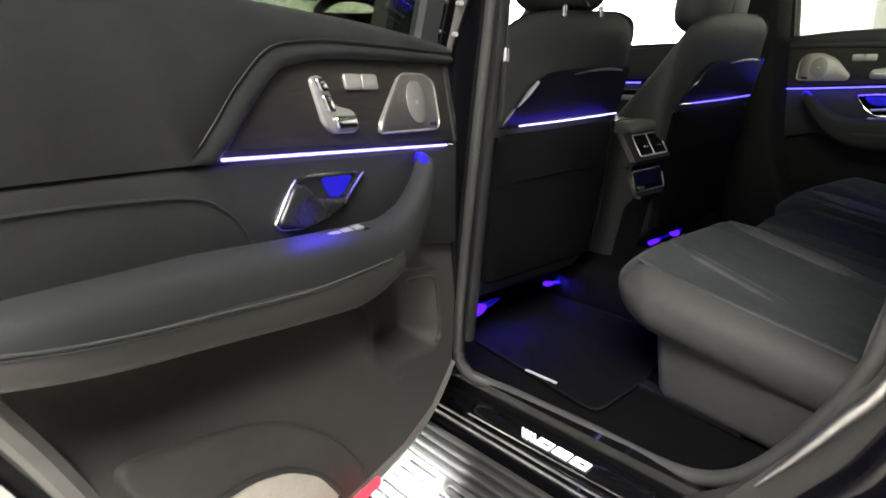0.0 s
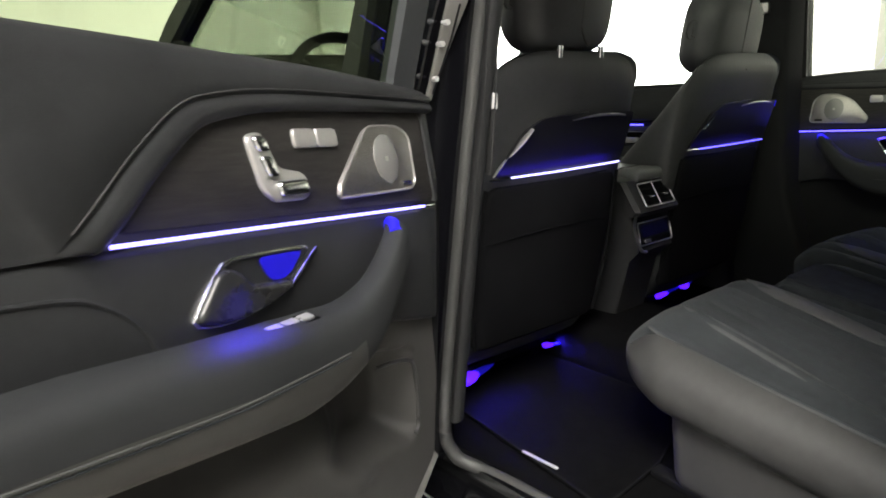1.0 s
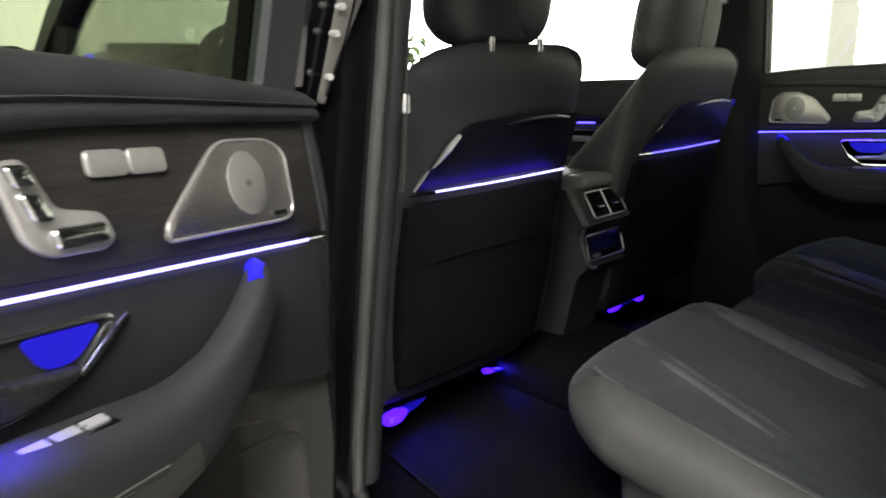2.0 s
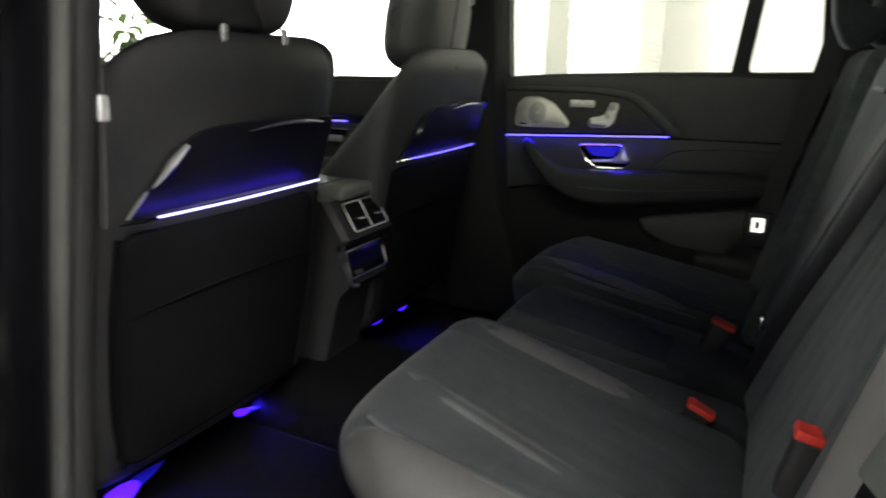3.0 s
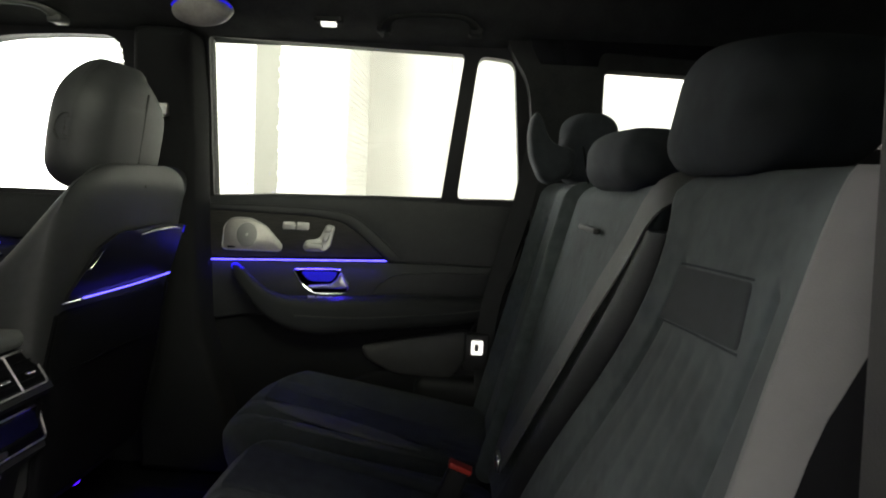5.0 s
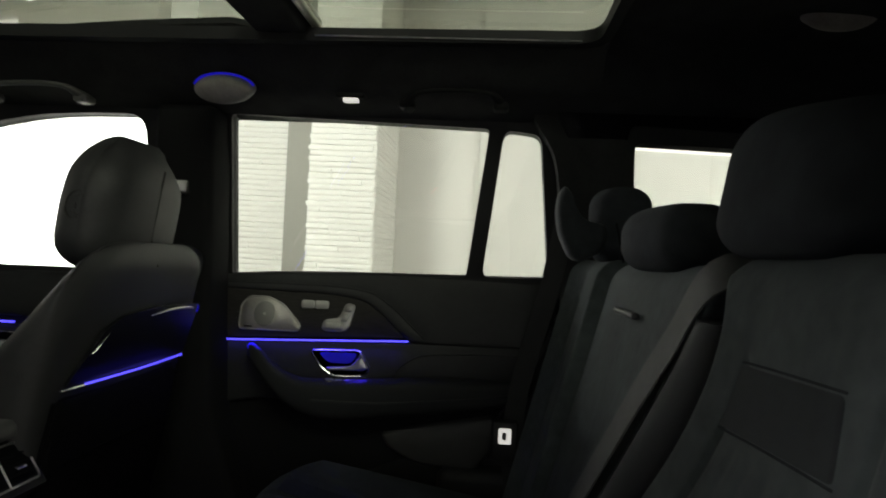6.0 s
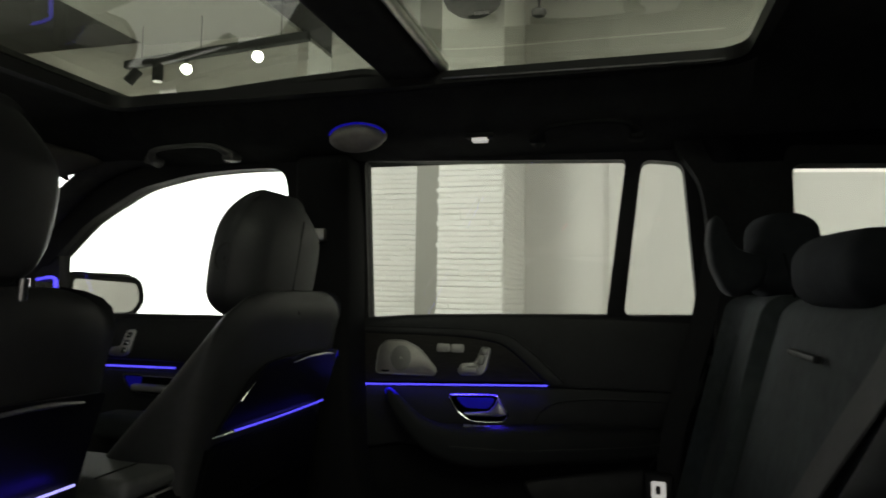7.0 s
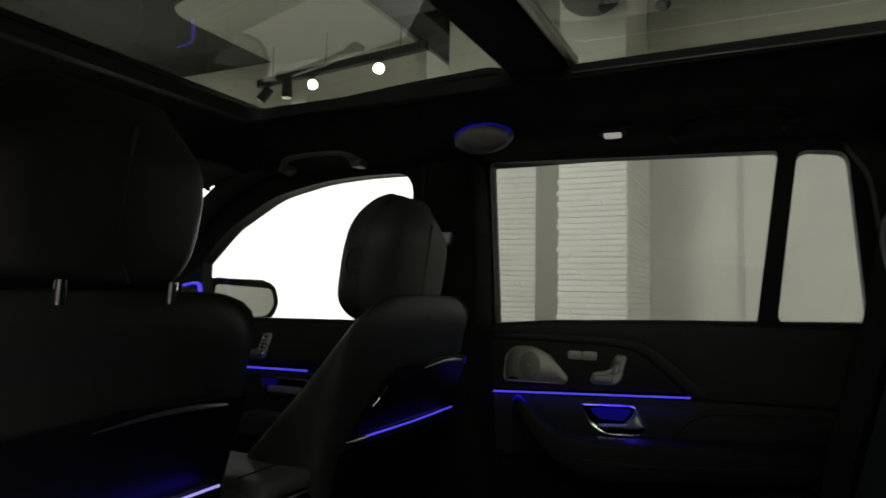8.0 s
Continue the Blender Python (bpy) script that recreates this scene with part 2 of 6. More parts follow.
def rbox(lo, hi, r=0.01, n=3, k=3):
    """A box from lo to hi with rounded edges; n cells a side between the roundings, k cells in each rounding."""
    c = [(a + b) / 2 for a, b in zip(lo, hi)]
    h = [abs(b - a) / 2 for a, b in zip(lo, hi)]
    r = min(r, *h)
    axes = []
    for a in h:
        edge = [a - r + r * math.tan(radians(45) * i / k) for i in range(k + 1)]
        mid = [-(a - r) + 2 * (a - r) * i / n for i in range(n + 1)]
        vals = sorted(set([round(v, 6) for v in [-e for e in edge] + mid + edge]))
        axes.append(vals)
    bm = bmesh.new()
    cache = {}

    def vert(p):
        key = tuple(round(q, 5) for q in p)
        if key not in cache:
            inner = [max(-(a - r), min(a - r, q)) for q, a in zip(p, h)]
            d = Vector([q - i for q, i in zip(p, inner)])
            co = Vector(inner) + (d.normalized() * r if d.length > 1e-9 else d)
            cache[key] = bm.verts.new(co + Vector(c))
        return cache[key]
    for ax in range(3):
        u, v = [i for i in range(3) if i != ax]
        for s in (-1, 1):
            for i in range(len(axes[u]) - 1):
                for j in range(len(axes[v]) - 1):
                    quad = []
                    for a, b in ((i, j), (i + 1, j), (i + 1, j + 1), (i, j + 1)):
                        p = [0, 0, 0]
                        p[ax], p[u], p[v] = s * h[ax], axes[u][a], axes[v][b]
                        quad.append(vert(p))
                    if len(set(quad)) > 2:
                        try:
                            bm.faces.new(quad)
                        except ValueError:
                            pass
    return bm


def rounded(pts, r=0.02, k=4):
    """A polygon's corners rounded."""
    out = []
    m = len(pts)
    for i in range(m):
        p, a, b = Vector(pts[i]), Vector(pts[i - 1]), Vector(pts[(i + 1) % m])
        d = min(r, (a - p).length * 0.45, (b - p).length * 0.45)
        s, e = p + (a - p).normalized() * d, p + (b - p).normalized() * d
        for j in range(k + 1):
            t = j / k
            out.append(tuple(s * (1 - t) ** 2 + p * 2 * t * (1 - t) + e * t * t))
    return out


def plate(outer, holes=(), depth=0.01, bevel=0.0):
    """A flat plate in u, v with holes, from w = 0 to w = depth; bevel rounds the rim at w = depth."""
    bm = bmesh.new()
    loops = []
    for ring in (outer, *holes):
        vs = [bm.verts.new((p[0], p[1], 0)) for p in ring]
        loops.append([bm.edges.new((vs[i], vs[(i + 1) % len(vs)])) for i in range(len(vs))])
    bmesh.ops.triangle_fill(bm, use_beauty=True, use_dissolve=False, edges=[e for l in loops for e in l])
    faces = bm.faces[:]
    if bevel > 0 and not holes:
        res = bmesh.ops.extrude_face_region(bm, geom=faces)
        top = [g for g in res["geom"] if isinstance(g, bmesh.types.BMVert)]
        for v in top:
            v.co.z = depth - bevel
        tf = [g for g in res["geom"] if isinstance(g, bmesh.types.BMFace)]
        for part_k in (0.45, 1.0):
            bmesh.ops.inset_region(bm, faces=tf, thickness=bevel * (0.35 if part_k < 1 else 0.65), depth=0, use_even_offset=True)
            for f in tf:
                for v in f.verts:
                    v.co.z = depth - bevel * (1 - part_k) * 0.6
    else:
        res = bmesh.ops.extrude_face_region(bm, geom=faces)
        for g in res["geom"]:
            if isinstance(g, bmesh.types.BMVert):
                g.co.z = depth
    return bm


def sheet(ring):
    """One thin pane over a ring of points."""
    bm = bmesh.new()
    vs = [bm.verts.new(p) for p in ring]
    bmesh.ops.triangle_fill(bm, use_beauty=True, use_dissolve=False, edges=[bm.edges.new((vs[i], vs[(i + 1) % len(vs)])) for i in range(len(vs))])
    return bm


def curve_points(pts, per=6):
    """A smooth line through points."""
    pts = [Vector(p) for p in pts]
    if len(pts) < 3:
        return pts
    out = []
    for i in range(len(pts) - 1):
        p0, p1, p2, p3 = pts[max(i - 1, 0)], pts[i], pts[i + 1], pts[min(i + 2, len(pts) - 1)]
        for j in range(per):
            t = j / per
            out.append(0.5 * ((2 * p1) + (p2 - p0) * t + (2 * p0 - 5 * p1 + 4 * p2 - p3) * t * t + (3 * p1 - p0 - 3 * p2 + p3) * t ** 3))
    out.append(pts[-1])
    return out


def sweep(pts, radius=0.01, sides=8, flat=1.0, up=(0, 0, 1), per=6, closed=False):
    """A tube along a smooth line. radius: one, or one for each given point; flat squeezes it along up."""
    n_in = len(pts)
    line = curve_points(pts, per)
    if closed:
        line = [Vector(p) for p in pts]
    radii = [radius] * len(line)
    if isinstance(radius, (list, tuple)):
        radii = []
        for i in range(len(line)):
            f = i / (len(line) - 1) * (n_in - 1)
            a = min(int(f), n_in - 2)
            radii.append(radius[a] + (radius[a + 1] - radius[a]) * (f - a))
    bm = bmesh.new()
    rings = []
    m = len(line)
    for i, p in enumerate(line):
        if closed:
            d = (line[(i + 1) % m] - line[i - 1]).normalized()
        else:
            d = (line[min(i + 1, m - 1)] - line[max(i - 1, 0)]).normalized()
        side = d.cross(Vector(up))
        if side.length < 1e-4:
            side = d.cross(Vector((1, 0.01, 0)))
        side.normalize()
        top = side.cross(d).normalized()
        rings.append([bm.verts.new(p + (side * math.cos(a) + top * math.sin(a) * flat) * radii[i]) for a in [2 * math.pi * j / sides for j in range(sides)]])
    for i in range(m if closed else m - 1):
        a, b = rings[i], rings[(i + 1) % m]
        for j in range(sides):
            bm.faces.new((a[j], a[(j + 1) % sides], b[(j + 1) % sides], b[j]))
    if not closed:
        bm.faces.new(rings[0])
        bm.faces.new(rings[-1])
    return bm


def loft(sections):
    """Skin over closed rings of the same count."""
    bm = bmesh.new()
    rings = [[bm.verts.new(p) for p in s] for s in sections]
    for a, b in zip(rings, rings[1:]):
        for j in range(len(a)):
            bm.faces.new((a[j], a[(j + 1) % len(a)], b[(j + 1) % len(a)], b[j]))
    bm.faces.new(rings[0])
    bm.faces.new(rings[-1])
    return bm


def ribbon(pts, widths, thick, across):
    """A strap along points: width across a fixed direction."""
    line = curve_points(pts, 5)
    w = Vector(across).normalized() * widths / 2
    bm = bmesh.new()
    rows = []
    for i, p in enumerate(line):
        d = (line[min(i + 1, len(line) - 1)] - line[max(i - 1, 0)]).normalized()
        nrm = d.cross(w).normalized() * thick / 2
        rows.append([bm.verts.new(q) for q in (p - w - nrm, p + w - nrm, p + w + nrm, p - w + nrm)])
    for a, b in zip(rows, rows[1:]):
        for j in range(4):
            bm.faces.new((a[j], a[(j + 1) % 4], b[(j + 1) % 4], b[j]))
    bm.faces.new(rows[0])
    bm.faces.new(rows[-1])
    return bm


# ---- the hall ----
def box(lo, hi):
    return rbox(lo, hi, 0.004, 1, 1)


def structure(name, bm, mat, label, category, smooth=30):
    return tagged(part(name, bm, mat, None, "", smooth), label, category, kind="structure")


structure("floor", box((-8, -8, -0.2), (9.6, 10, 0)), TILE, "pale polished tile floor of the showroom", "floor")
structure("ceiling_1", box((-8, -8, 4.35), (5.7, 10, 4.55)), DARKPAINT, "dark painted high showroom ceiling", "ceiling")
structure("ceiling_2", box((5.704, 2.8, 4.35), (9.6, 10, 4.55)), DARKPAINT, "dark ceiling over the glazing", "ceiling")
structure("ceiling_panel", moved(plate(rounded([(4.3, 3.2), (9.5, 3.2), (9.5, 5.35), (4.3, 5.35)], 0.5, 6), [], 0.05), lambda x, y, z: (x, y, 4.296 + z)), CEILING, "pale hung ceiling panel with rounded corners", "ceiling")
structure("ceiling_3", box((5.5, -8, 5.5), (9.6, 3.0, 5.6)), GREYPAINT, "grey ceiling of the higher bay along the wall", "ceiling")
structure("ceiling_edge_1", box((5.60, -8, 4.554), (5.69, 3.0, 5.496)), GREYPAINT, "grey upstand at the edge of the lower ceiling", "ceiling edge")
structure("ceiling_edge_2", box((5.694, 2.9, 4.554), (9.6, 3.0, 5.496)), GREYPAINT, "grey upstand at the edge of the lower ceiling", "ceiling edge")
# West wall is out of view; its opening and backdrop are added for fill.
for i, (y0, y1, z0, z1) in enumerate(((-8, -3.4, 0, 4.35), (2.8, 10, 0, 4.35), (-3.4, 2.8, 3.3, 4.35), (-3.4, 2.8, 0, 0.3))):
    structure("wall_west_%d" % (i + 1), box((-8.2, y0, z0), (-8, y1, z1)), WALLPAINT, "warm white wall round a made-up opening for fill light", "wall")
structure("backdrop_3", box((-9.5, -5, -0.2), (-9.4, 4.4, 5)), FILL_GLOW, "soft glow behind the made-up opening, added as fill", "backdrop")
structure("wall_south", box((-8, -8.2, 0), (9.6, -8, 5.6)), WALLPAINT, "plain warm white wall", "wall")
structure("wall_north", box((-8, 10, 0), (6.32, 10.2, 4.35)), WALLPAINT, "warm white wall beside the glazed front", "wall")
structure("wall_east", box((7.5, -8, 0), (7.7, 2.8, 5.5)), WALLPAINT, "plain plaster wall beside the brick column", "wall")
structure("wall_return", box((7.42, -3.2, 0), (7.496, -0.42, 5.496)), WALLPAINT, "slightly proud plaster panel of the wall", "wall")
structure("wall_pilaster", box((6.32, 1.33, 0), (6.6, 1.665, 5.496)), PILASTER, "flat grey painted strip between brick faces", "pilaster")
structure("lintel", box((6.32, 3.2, 3.5), (6.6, 10, 4.35)), WALLPAINT, "plain band above the glazed front", "wall")
structure("wall_pilaster_north", box((4.85, 9.85, 0), (5.45, 9.996, 4.35)), WALLPAINT, "plain pilaster on the far wall", "pilaster")
structure("backdrop_1", box((9.4, 2.0, -0.2), (9.5, 14, 6)), SKYGLOW, "bright overexposed daylight outside the glazing", "backdrop")
structure("backdrop_2", box((6.4, 13.0, -0.2), (9.5, 13.1, 6)), SKYGLOW, "bright overexposed daylight outside the front", "backdrop")
structure("ground", box((9.6, -2, -0.25), (14, 14, -0.05)), TILE, "pale paving outside the glazing", "ground")

# lamps of the hall
def dome_lamp(at, r):
    t = thing("pendant_lamp", "%s black dome lamp hanging over the hall" % ("large" if r > 0.1 else "small"), "lamp", at, "pendant lamps")
    part("shade", loft([[(r * k * math.cos(a), r * k * math.sin(a), z * r) for a in [2 * math.pi * i / 28 for i in range(28)]] for k, z in ((0.30, -0.62), (0.62, -0.52), (0.86, -0.34), (0.98, -0.12), (1.0, 0.10), (0.9, 0.3), (0.5, 0.42), (0.1, 0.46))]), DARKPAINT, t, "matt black shade")
    part("stem", sweep([(0, 0, 0.4 * r), (0, 0, 4.345 - at[2])], 0.014, 8, per=1), DARKPAINT, t)
    return t


def spot_head(at, aim, lit, group="spots on the track"):
    t = thing("track_spotlight", "black cylindrical track spotlight, %s" % ("lit" if lit else "unlit"), "spotlight", at, group)
    bm = sweep([(0, 0, 0), (0, 0, -0.10)], 0.014, 8)
    part("stem", bm, DARKPAINT, t)
    d = (Vector(aim) - Vector(at)).normalized()
    a, b = Vector((0, 0, -0.12)) - d * 0.10, Vector((0, 0, -0.12)) + d * 0.10
    part("housing", sweep([a, b], 0.062, 20, per=1), DARKPAINT, t)
    part("lamp_face", sweep([b - d * 0.004, b + d * 0.004], 0.058, 20, per=1), SPOT_GLOW if lit else SATIN, t)
    return t


track = thing("lighting_track", "black ceiling track for spotlights", "lighting track", (5.62, 3.95, 3.85))
part("rail", moved(box((-0.045, -1.35, -0.045), (0.045, 1.25, 0.045)), lambda x, y, z: (x + 0.14 * y, y, z)), DARKPAINT, track)
for k in (-1.0, 0.1, 1.0):
    part("hanger", sweep([(0.14 * k, k, 0), (0.14 * k, k, 0.49)], 0.006, 6, per=1), DARKPAINT, track)


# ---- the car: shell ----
# Black pillar trim; also stands for shade on the closed door's panels.
PILLAR = material("matt_black_trim_and_door_shade", (0.010, 0.010, 0.011), 0.75, grain=0.2, scale=80, bump=0.15, bump_scale=900, spec=0.15)
def side(bm, s):
    """The car's middle plane lies at x = 0.015."""
    return moved(bm, lambda x, y, z: (x if s > 0 else 0.03 - x, y, z))


def yz_plate(outer, holes, x0, x1, bevel=0.0, lean=None):
    """A plate whose outline is given as y, z, from x0 to x1; lean(z) shifts x."""
    bm = plate(outer, holes, 1.0 if not bevel else abs(x1 - x0), bevel)
    if not bevel:
        return moved(bm, lambda u, v, w: (x0 + (x1 - x0) * w + (lean(v) if lean else 0), u, v))
    sgn = 1 if x1 > x0 else -1
    return moved(bm, lambda u, v, w: (x0 + sgn * w + (lean(v) if lean else 0), u, v))


def tumble(z):
    """How far the side leans in above the belt line."""
    return -0.095 * (z - 1.13) / 0.36 if z > 1.13 else 0.0


body = thing("car_body", "black large car standing in a showroom, rear door open", "car", (0, 0, 0))


def body_part(name, bm, mat, label="", smooth=40):
    return part(name, bm, mat, body, label, smooth)


body_part("floor_pan", box((-0.64, -1.0, 0.30), (0.74, 1.6, 0.435)), CARPET, "black carpeted floor")
body_part("tunnel", rbox((-0.13, -0.2, 0.42), (0.16, 1.2, 0.56), 0.05, 2), CARPET, "carpeted centre tunnel")
body_part("underbody", box((-0.85, -2.3, 0.25), (0.85, 2.4, 0.31)), PLASTIC)

# roof lining with the sunroof opening
OPEN_X, OPEN_Y0, OPEN_Y1, BEAM0, BEAM1 = 0.465, -0.83, 0.50, -0.245, -0.135


def lining_z(x):
    a = abs(x - 0.015)
    pts = ((0, 1.650), (0.44, 1.645), (0.47, 1.636), (0.52, 1.56), (0.57, 1.520), (0.66, 1.497), (0.74, 1.488))
    for (x0, z0), (x1, z1) in zip(pts, pts[1:]):
        if a <= x1:
            return z0 + (z1 - z0) * (a - x0) / (x1 - x0)
    return pts[-1][1]


def roof_drop(y):
    return 0.045 * max(0, (y + 0.1) / 0.6) ** 1.4 + 0.05 * max(0, (-0.95 - y)) ** 1.2 + 0.030 * max(0.0, min(1.0, (-0.12 - y) / 0.14))


def lining_strip(y0, y1, xs, thick=0.012):
    bm = bmesh.new()
    rows = []
    n = max(2, int((y1 - y0) / 0.15))
    for i in range(n + 1):
        y = y0 + (y1 - y0) * i / n
        rows.append([bm.verts.new((x, y, lining_z(x) - roof_drop(y) * max(0.0, min(1.0, 1.0 - (abs(x - 0.015) - 0.46) / 0.12)))) for x in xs])
    for a, b in zip(rows, rows[1:]):
        for j in range(len(xs) - 1):
            bm.faces.new((a[j], a[j + 1], b[j + 1], b[j]))
    res = bmesh.ops.extrude_face_region(bm, geom=bm.faces[:])
    for g in res["geom"]:
        if isinstance(g, bmesh.types.BMVert):
            g.co.z += thick
    return bm


EDGE = [0.48, 0.50, 0.52, 0.545, 0.58, 0.615, 0.65, 0.675, 0.73]
body_part("roof_lining", lining_strip(-2.3, OPEN_Y0, [-0.7 + 0.05 * i for i in range(29)]), LINING, "black fabric roof lining behind the sunroof")
body_part("roof_lining", lining_strip(OPEN_Y1 + 0.02, 0.98, [-0.7 + 0.05 * i for i in range(29)]), LINING, "black fabric roof lining over the windscreen")
for s in (1, -1):
    body_part("roof_side_lining", lining_strip(OPEN_Y0, OPEN_Y1 + 0.02, [v * s for v in EDGE] if s > 0 else sorted(v * s for v in EDGE)), LINING, "curved fabric lining along the roof rail")
# inner frame of the opening: walls up to the glass, and the cross beam
opening = rounded([(-0.47, OPEN_Y0), (0.49, OPEN_Y0), (0.49, OPEN_Y1 + 0.02), (-0.47, OPEN_Y1 + 0.02)], 0.07, 5)
inner = rounded([(-0.45, OPEN_Y0 + 0.02), (0.462, OPEN_Y0 + 0.02), (0.462, OPEN_Y1), (-0.45, OPEN_Y1)], 0.06, 5)
bm = plate(opening, [inner], 0.05)
body_part("sunroof_frame", moved(bm, lambda x, y, z: (x, y, 1.634 + z * 0.5 - roof_drop(y))), PLASTIC, "black frame of the sunroof opening")
body_part("sunroof_beam", rbox((-0.46, BEAM0, 1.615), (0.492, BEAM1, 1.658), 0.012, 2, 2), LINING, "black cross beam between the two roof panes")
body_part("sunroof_rail", rbox((-0.46, BEAM0 - 0.020, 1.626), (0.49, BEAM0 - 0.004, 1.65), 0.006, 1, 2), SATIN, "thin grey blind rail")
# Satin line along the rear pane, drawn as the highlight on its edge.
body_part("glass_edge_highlight", sweep([(0.458, y, 1.6385 - roof_drop(y)) for y in (-0.79, -0.65, -0.5, -0.35, -0.26)], 0.0013, 6), SATIN, "thin satin line drawn as the rear pane's edge highlight")
for y0, y1 in ((OPEN_Y0 - 0.01, BEAM0 + 0.03), (BEAM1 - 0.03, OPEN_Y1 + 0.02)):
    p = body_part("roof_pane", sheet([(x, y, 1.666 - roof_drop(y)) for x, y in [(-0.60, y0 + (y1 - y0) * i / 8) for i in range(9)] + [(0.63, y1 + (y0 - y1) * i / 8) for i in range(9)]]), GLASS_ROOF, "tinted glass roof pane")
skin = plate(rounded([(-0.66, -2.4), (0.69, -2.4), (0.69, 0.95), (-0.66, 0.95)], 0.2, 4), [rounded([(-0.585, OPEN_Y0 - 0.03), (0.615, OPEN_Y0 - 0.03), (0.615, OPEN_Y1 + 0.03), (-0.585, OPEN_Y1 + 0.03)], 0.06, 5)], 0.012)
body_part("roof_skin", moved(skin, lambda x, y, z: (x, y, 1.677 + z - roof_drop(y) + (0.0 if abs(x) < 0.62 else -0.5 * (abs(x) - 0.62)))), PAINT, "black painted roof")
for s in (1, -1):
    bm = loft([[(s * (0.675 + a * 0.06), y, 1.522 + b * 0.08) for a, b in ((0, 0), (1, -0.1), (1.5, 0.3), (0.9, 1.0), (0.1, 1.6), (-0.3, 1.0))] for y in (-2.3, -1.0, 0.0, 0.5)])
    body_part("roof_rail", bm, PAINT, "black painted roof rail")

# pillars and quarter panels
for s in (1, -1):
    fe = 0.148 if s > 0 else 0.10
    pillar = [(fe, 0.44), (fe, 1.1), (fe - 0.015, 1.5), (-0.055 if s < 0 else 0.0, 1.5), (-0.035 if s < 0 else 0.0, 1.2), (0.0, 0.9), (0.03, 0.54), (0.03, 0.44)] if s < 0 else [(fe, 0.44), (fe, 1.1), (fe - 0.015, 1.5), (0.0, 1.5), (0.0, 1.0), (-0.01, 0.8), (-0.08, 0.56), (-0.10, 0.44)]
    bm = yz_plate(rounded(pillar, 0.02, 3), [], 0.775 if s > 0 else 0.76, 0.67, 0.02, lambda z: -0.05 * max(0, z - 0.6) / 0.6)
    body_part("pillar_trim", side(bm, s), PILLAR, "black plastic trim of the middle pillar")
    # rear quarter with its window
    rim = [(-0.50, 0.42), (-0.60, 0.50), (-0.70, 0.64), (-0.775, 0.80), (-0.785, 1.0), (-0.78, 1.25), (-0.755, 1.42), (-0.70, 1.50), (-0.70, 1.56), (-2.35, 1.56), (-2.45, 1.0), (-2.45, 0.42)]
    hole = rounded([(-0.955, 1.312), (-0.925, 1.345), (-0.922, 1.452), (-1.52, 1.435), (-1.60, 1.305)], 0.02, 4)
    bm = yz_plate(rounded(rim, 0.03, 3), [hole], 0.72, 0.665, 0, lambda z: -0.02 * max(0, z - 1.1) / 0.3)
    # The near side takes a slightly lighter grey for the light falling on it.
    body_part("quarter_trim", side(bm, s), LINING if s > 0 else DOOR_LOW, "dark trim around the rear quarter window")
    wide = [(-1.25 + (y + 1.25) * 1.05, 1.38 + (z - 1.38) * 1.5) for y, z in hole]
    bm = yz_plate(rounded(rim, 0.03, 3), [wide], 0.93, 0.745, 0, lambda z: tumble(z) * 1.2)
    for v in bm.verts:
        if v.co.y > -0.88:
            v.co.y -= 0.16 * max(0, (v.co.x - tumble(v.co.z) * 1.2 - 0.66)) / 0.27 + 0.0
    body_part("quarter_panel", side(bm, s), PAINT, "black painted rear quarter panel")
    p = body_part("quarter_pane", side(sheet([(0.737, y, z) for y, z in hole]), s), GLASS, "rear quarter window pane")
    p.visible_shadow = False
    # windscreen pillar
    bm = sweep([(0.015 + s * 0.745, 1.24, 1.08), (0.015 + s * 0.71, 1.06, 1.28), (0.015 + s * 0.655, 0.77, 1.478), (0.015 + s * 0.625, 0.55, 1.54)], [0.036, 0.034, 0.032, 0.03], 10)
    body_part("windscreen_pillar", bm, PILLAR_FABRIC, "fabric trimmed windscreen pillar")
    bm = rbox((s * 0.80, 1.2, 0.35), (s * 0.95, 2.4, 1.05), 0.06, 2)
    body_part("front_wing", bm, PAINT, "black painted front wing")
body_part("side_trim", box((0.735, -1.0, 0.30), (0.80, 1.5, 0.56)), PLASTIC, "black lower side trim")
body_part("wheel_arch_trim", rbox((0.715, -1.2, 0.42), (0.80, -0.52, 0.70), 0.03, 3), PLASTIC, "black trim over the wheel arch")
body_part("wheel_arch_trim", rbox((0.772, -1.2, 0.42), (0.86, -0.42, 1.02), 0.03, 3), PLASTIC, "black trim over the wheel arch")
body_part("wheel_arch_trim", rbox((-0.655, -1.2, 0.42), (-0.60, -0.79, 0.80), 0.02, 3), PLASTIC, "black trim over the wheel arch")
for sx in (-1, 1):
    for wy in (-1.42, 1.72):
        wheel_ob = body_part("wheel", moved(loft([[(o, r * math.cos(a), r * math.sin(a)) for a in [2 * math.pi * i / 40 for i in range(40)]] for o, r in ((-0.12, 0.27), (-0.125, 0.34), (-0.10, 0.372), (0.10, 0.372), (0.125, 0.34), (0.12, 0.27))]), lambda x, y, z: (x + 0.015 + sx * 0.80, y + wy, z + 0.373)), RUBBER, "black rubber tyre")
        for k in range(5):
            a = 2 * math.pi * k / 5
            part("spoke", sweep([(0.015 + sx * 0.90, wy, 0.373), (0.015 + sx * 0.905, wy + 0.26 * math.cos(a), 0.373 + 0.26 * math.sin(a))], 0.030, 8, per=2), SATIN, wheel_ob)
body_part("tailgate_trim", box((-0.70, -2.42, 0.42), (0.70, -2.36, 1.56)), LINING, "black trim closing the rear")
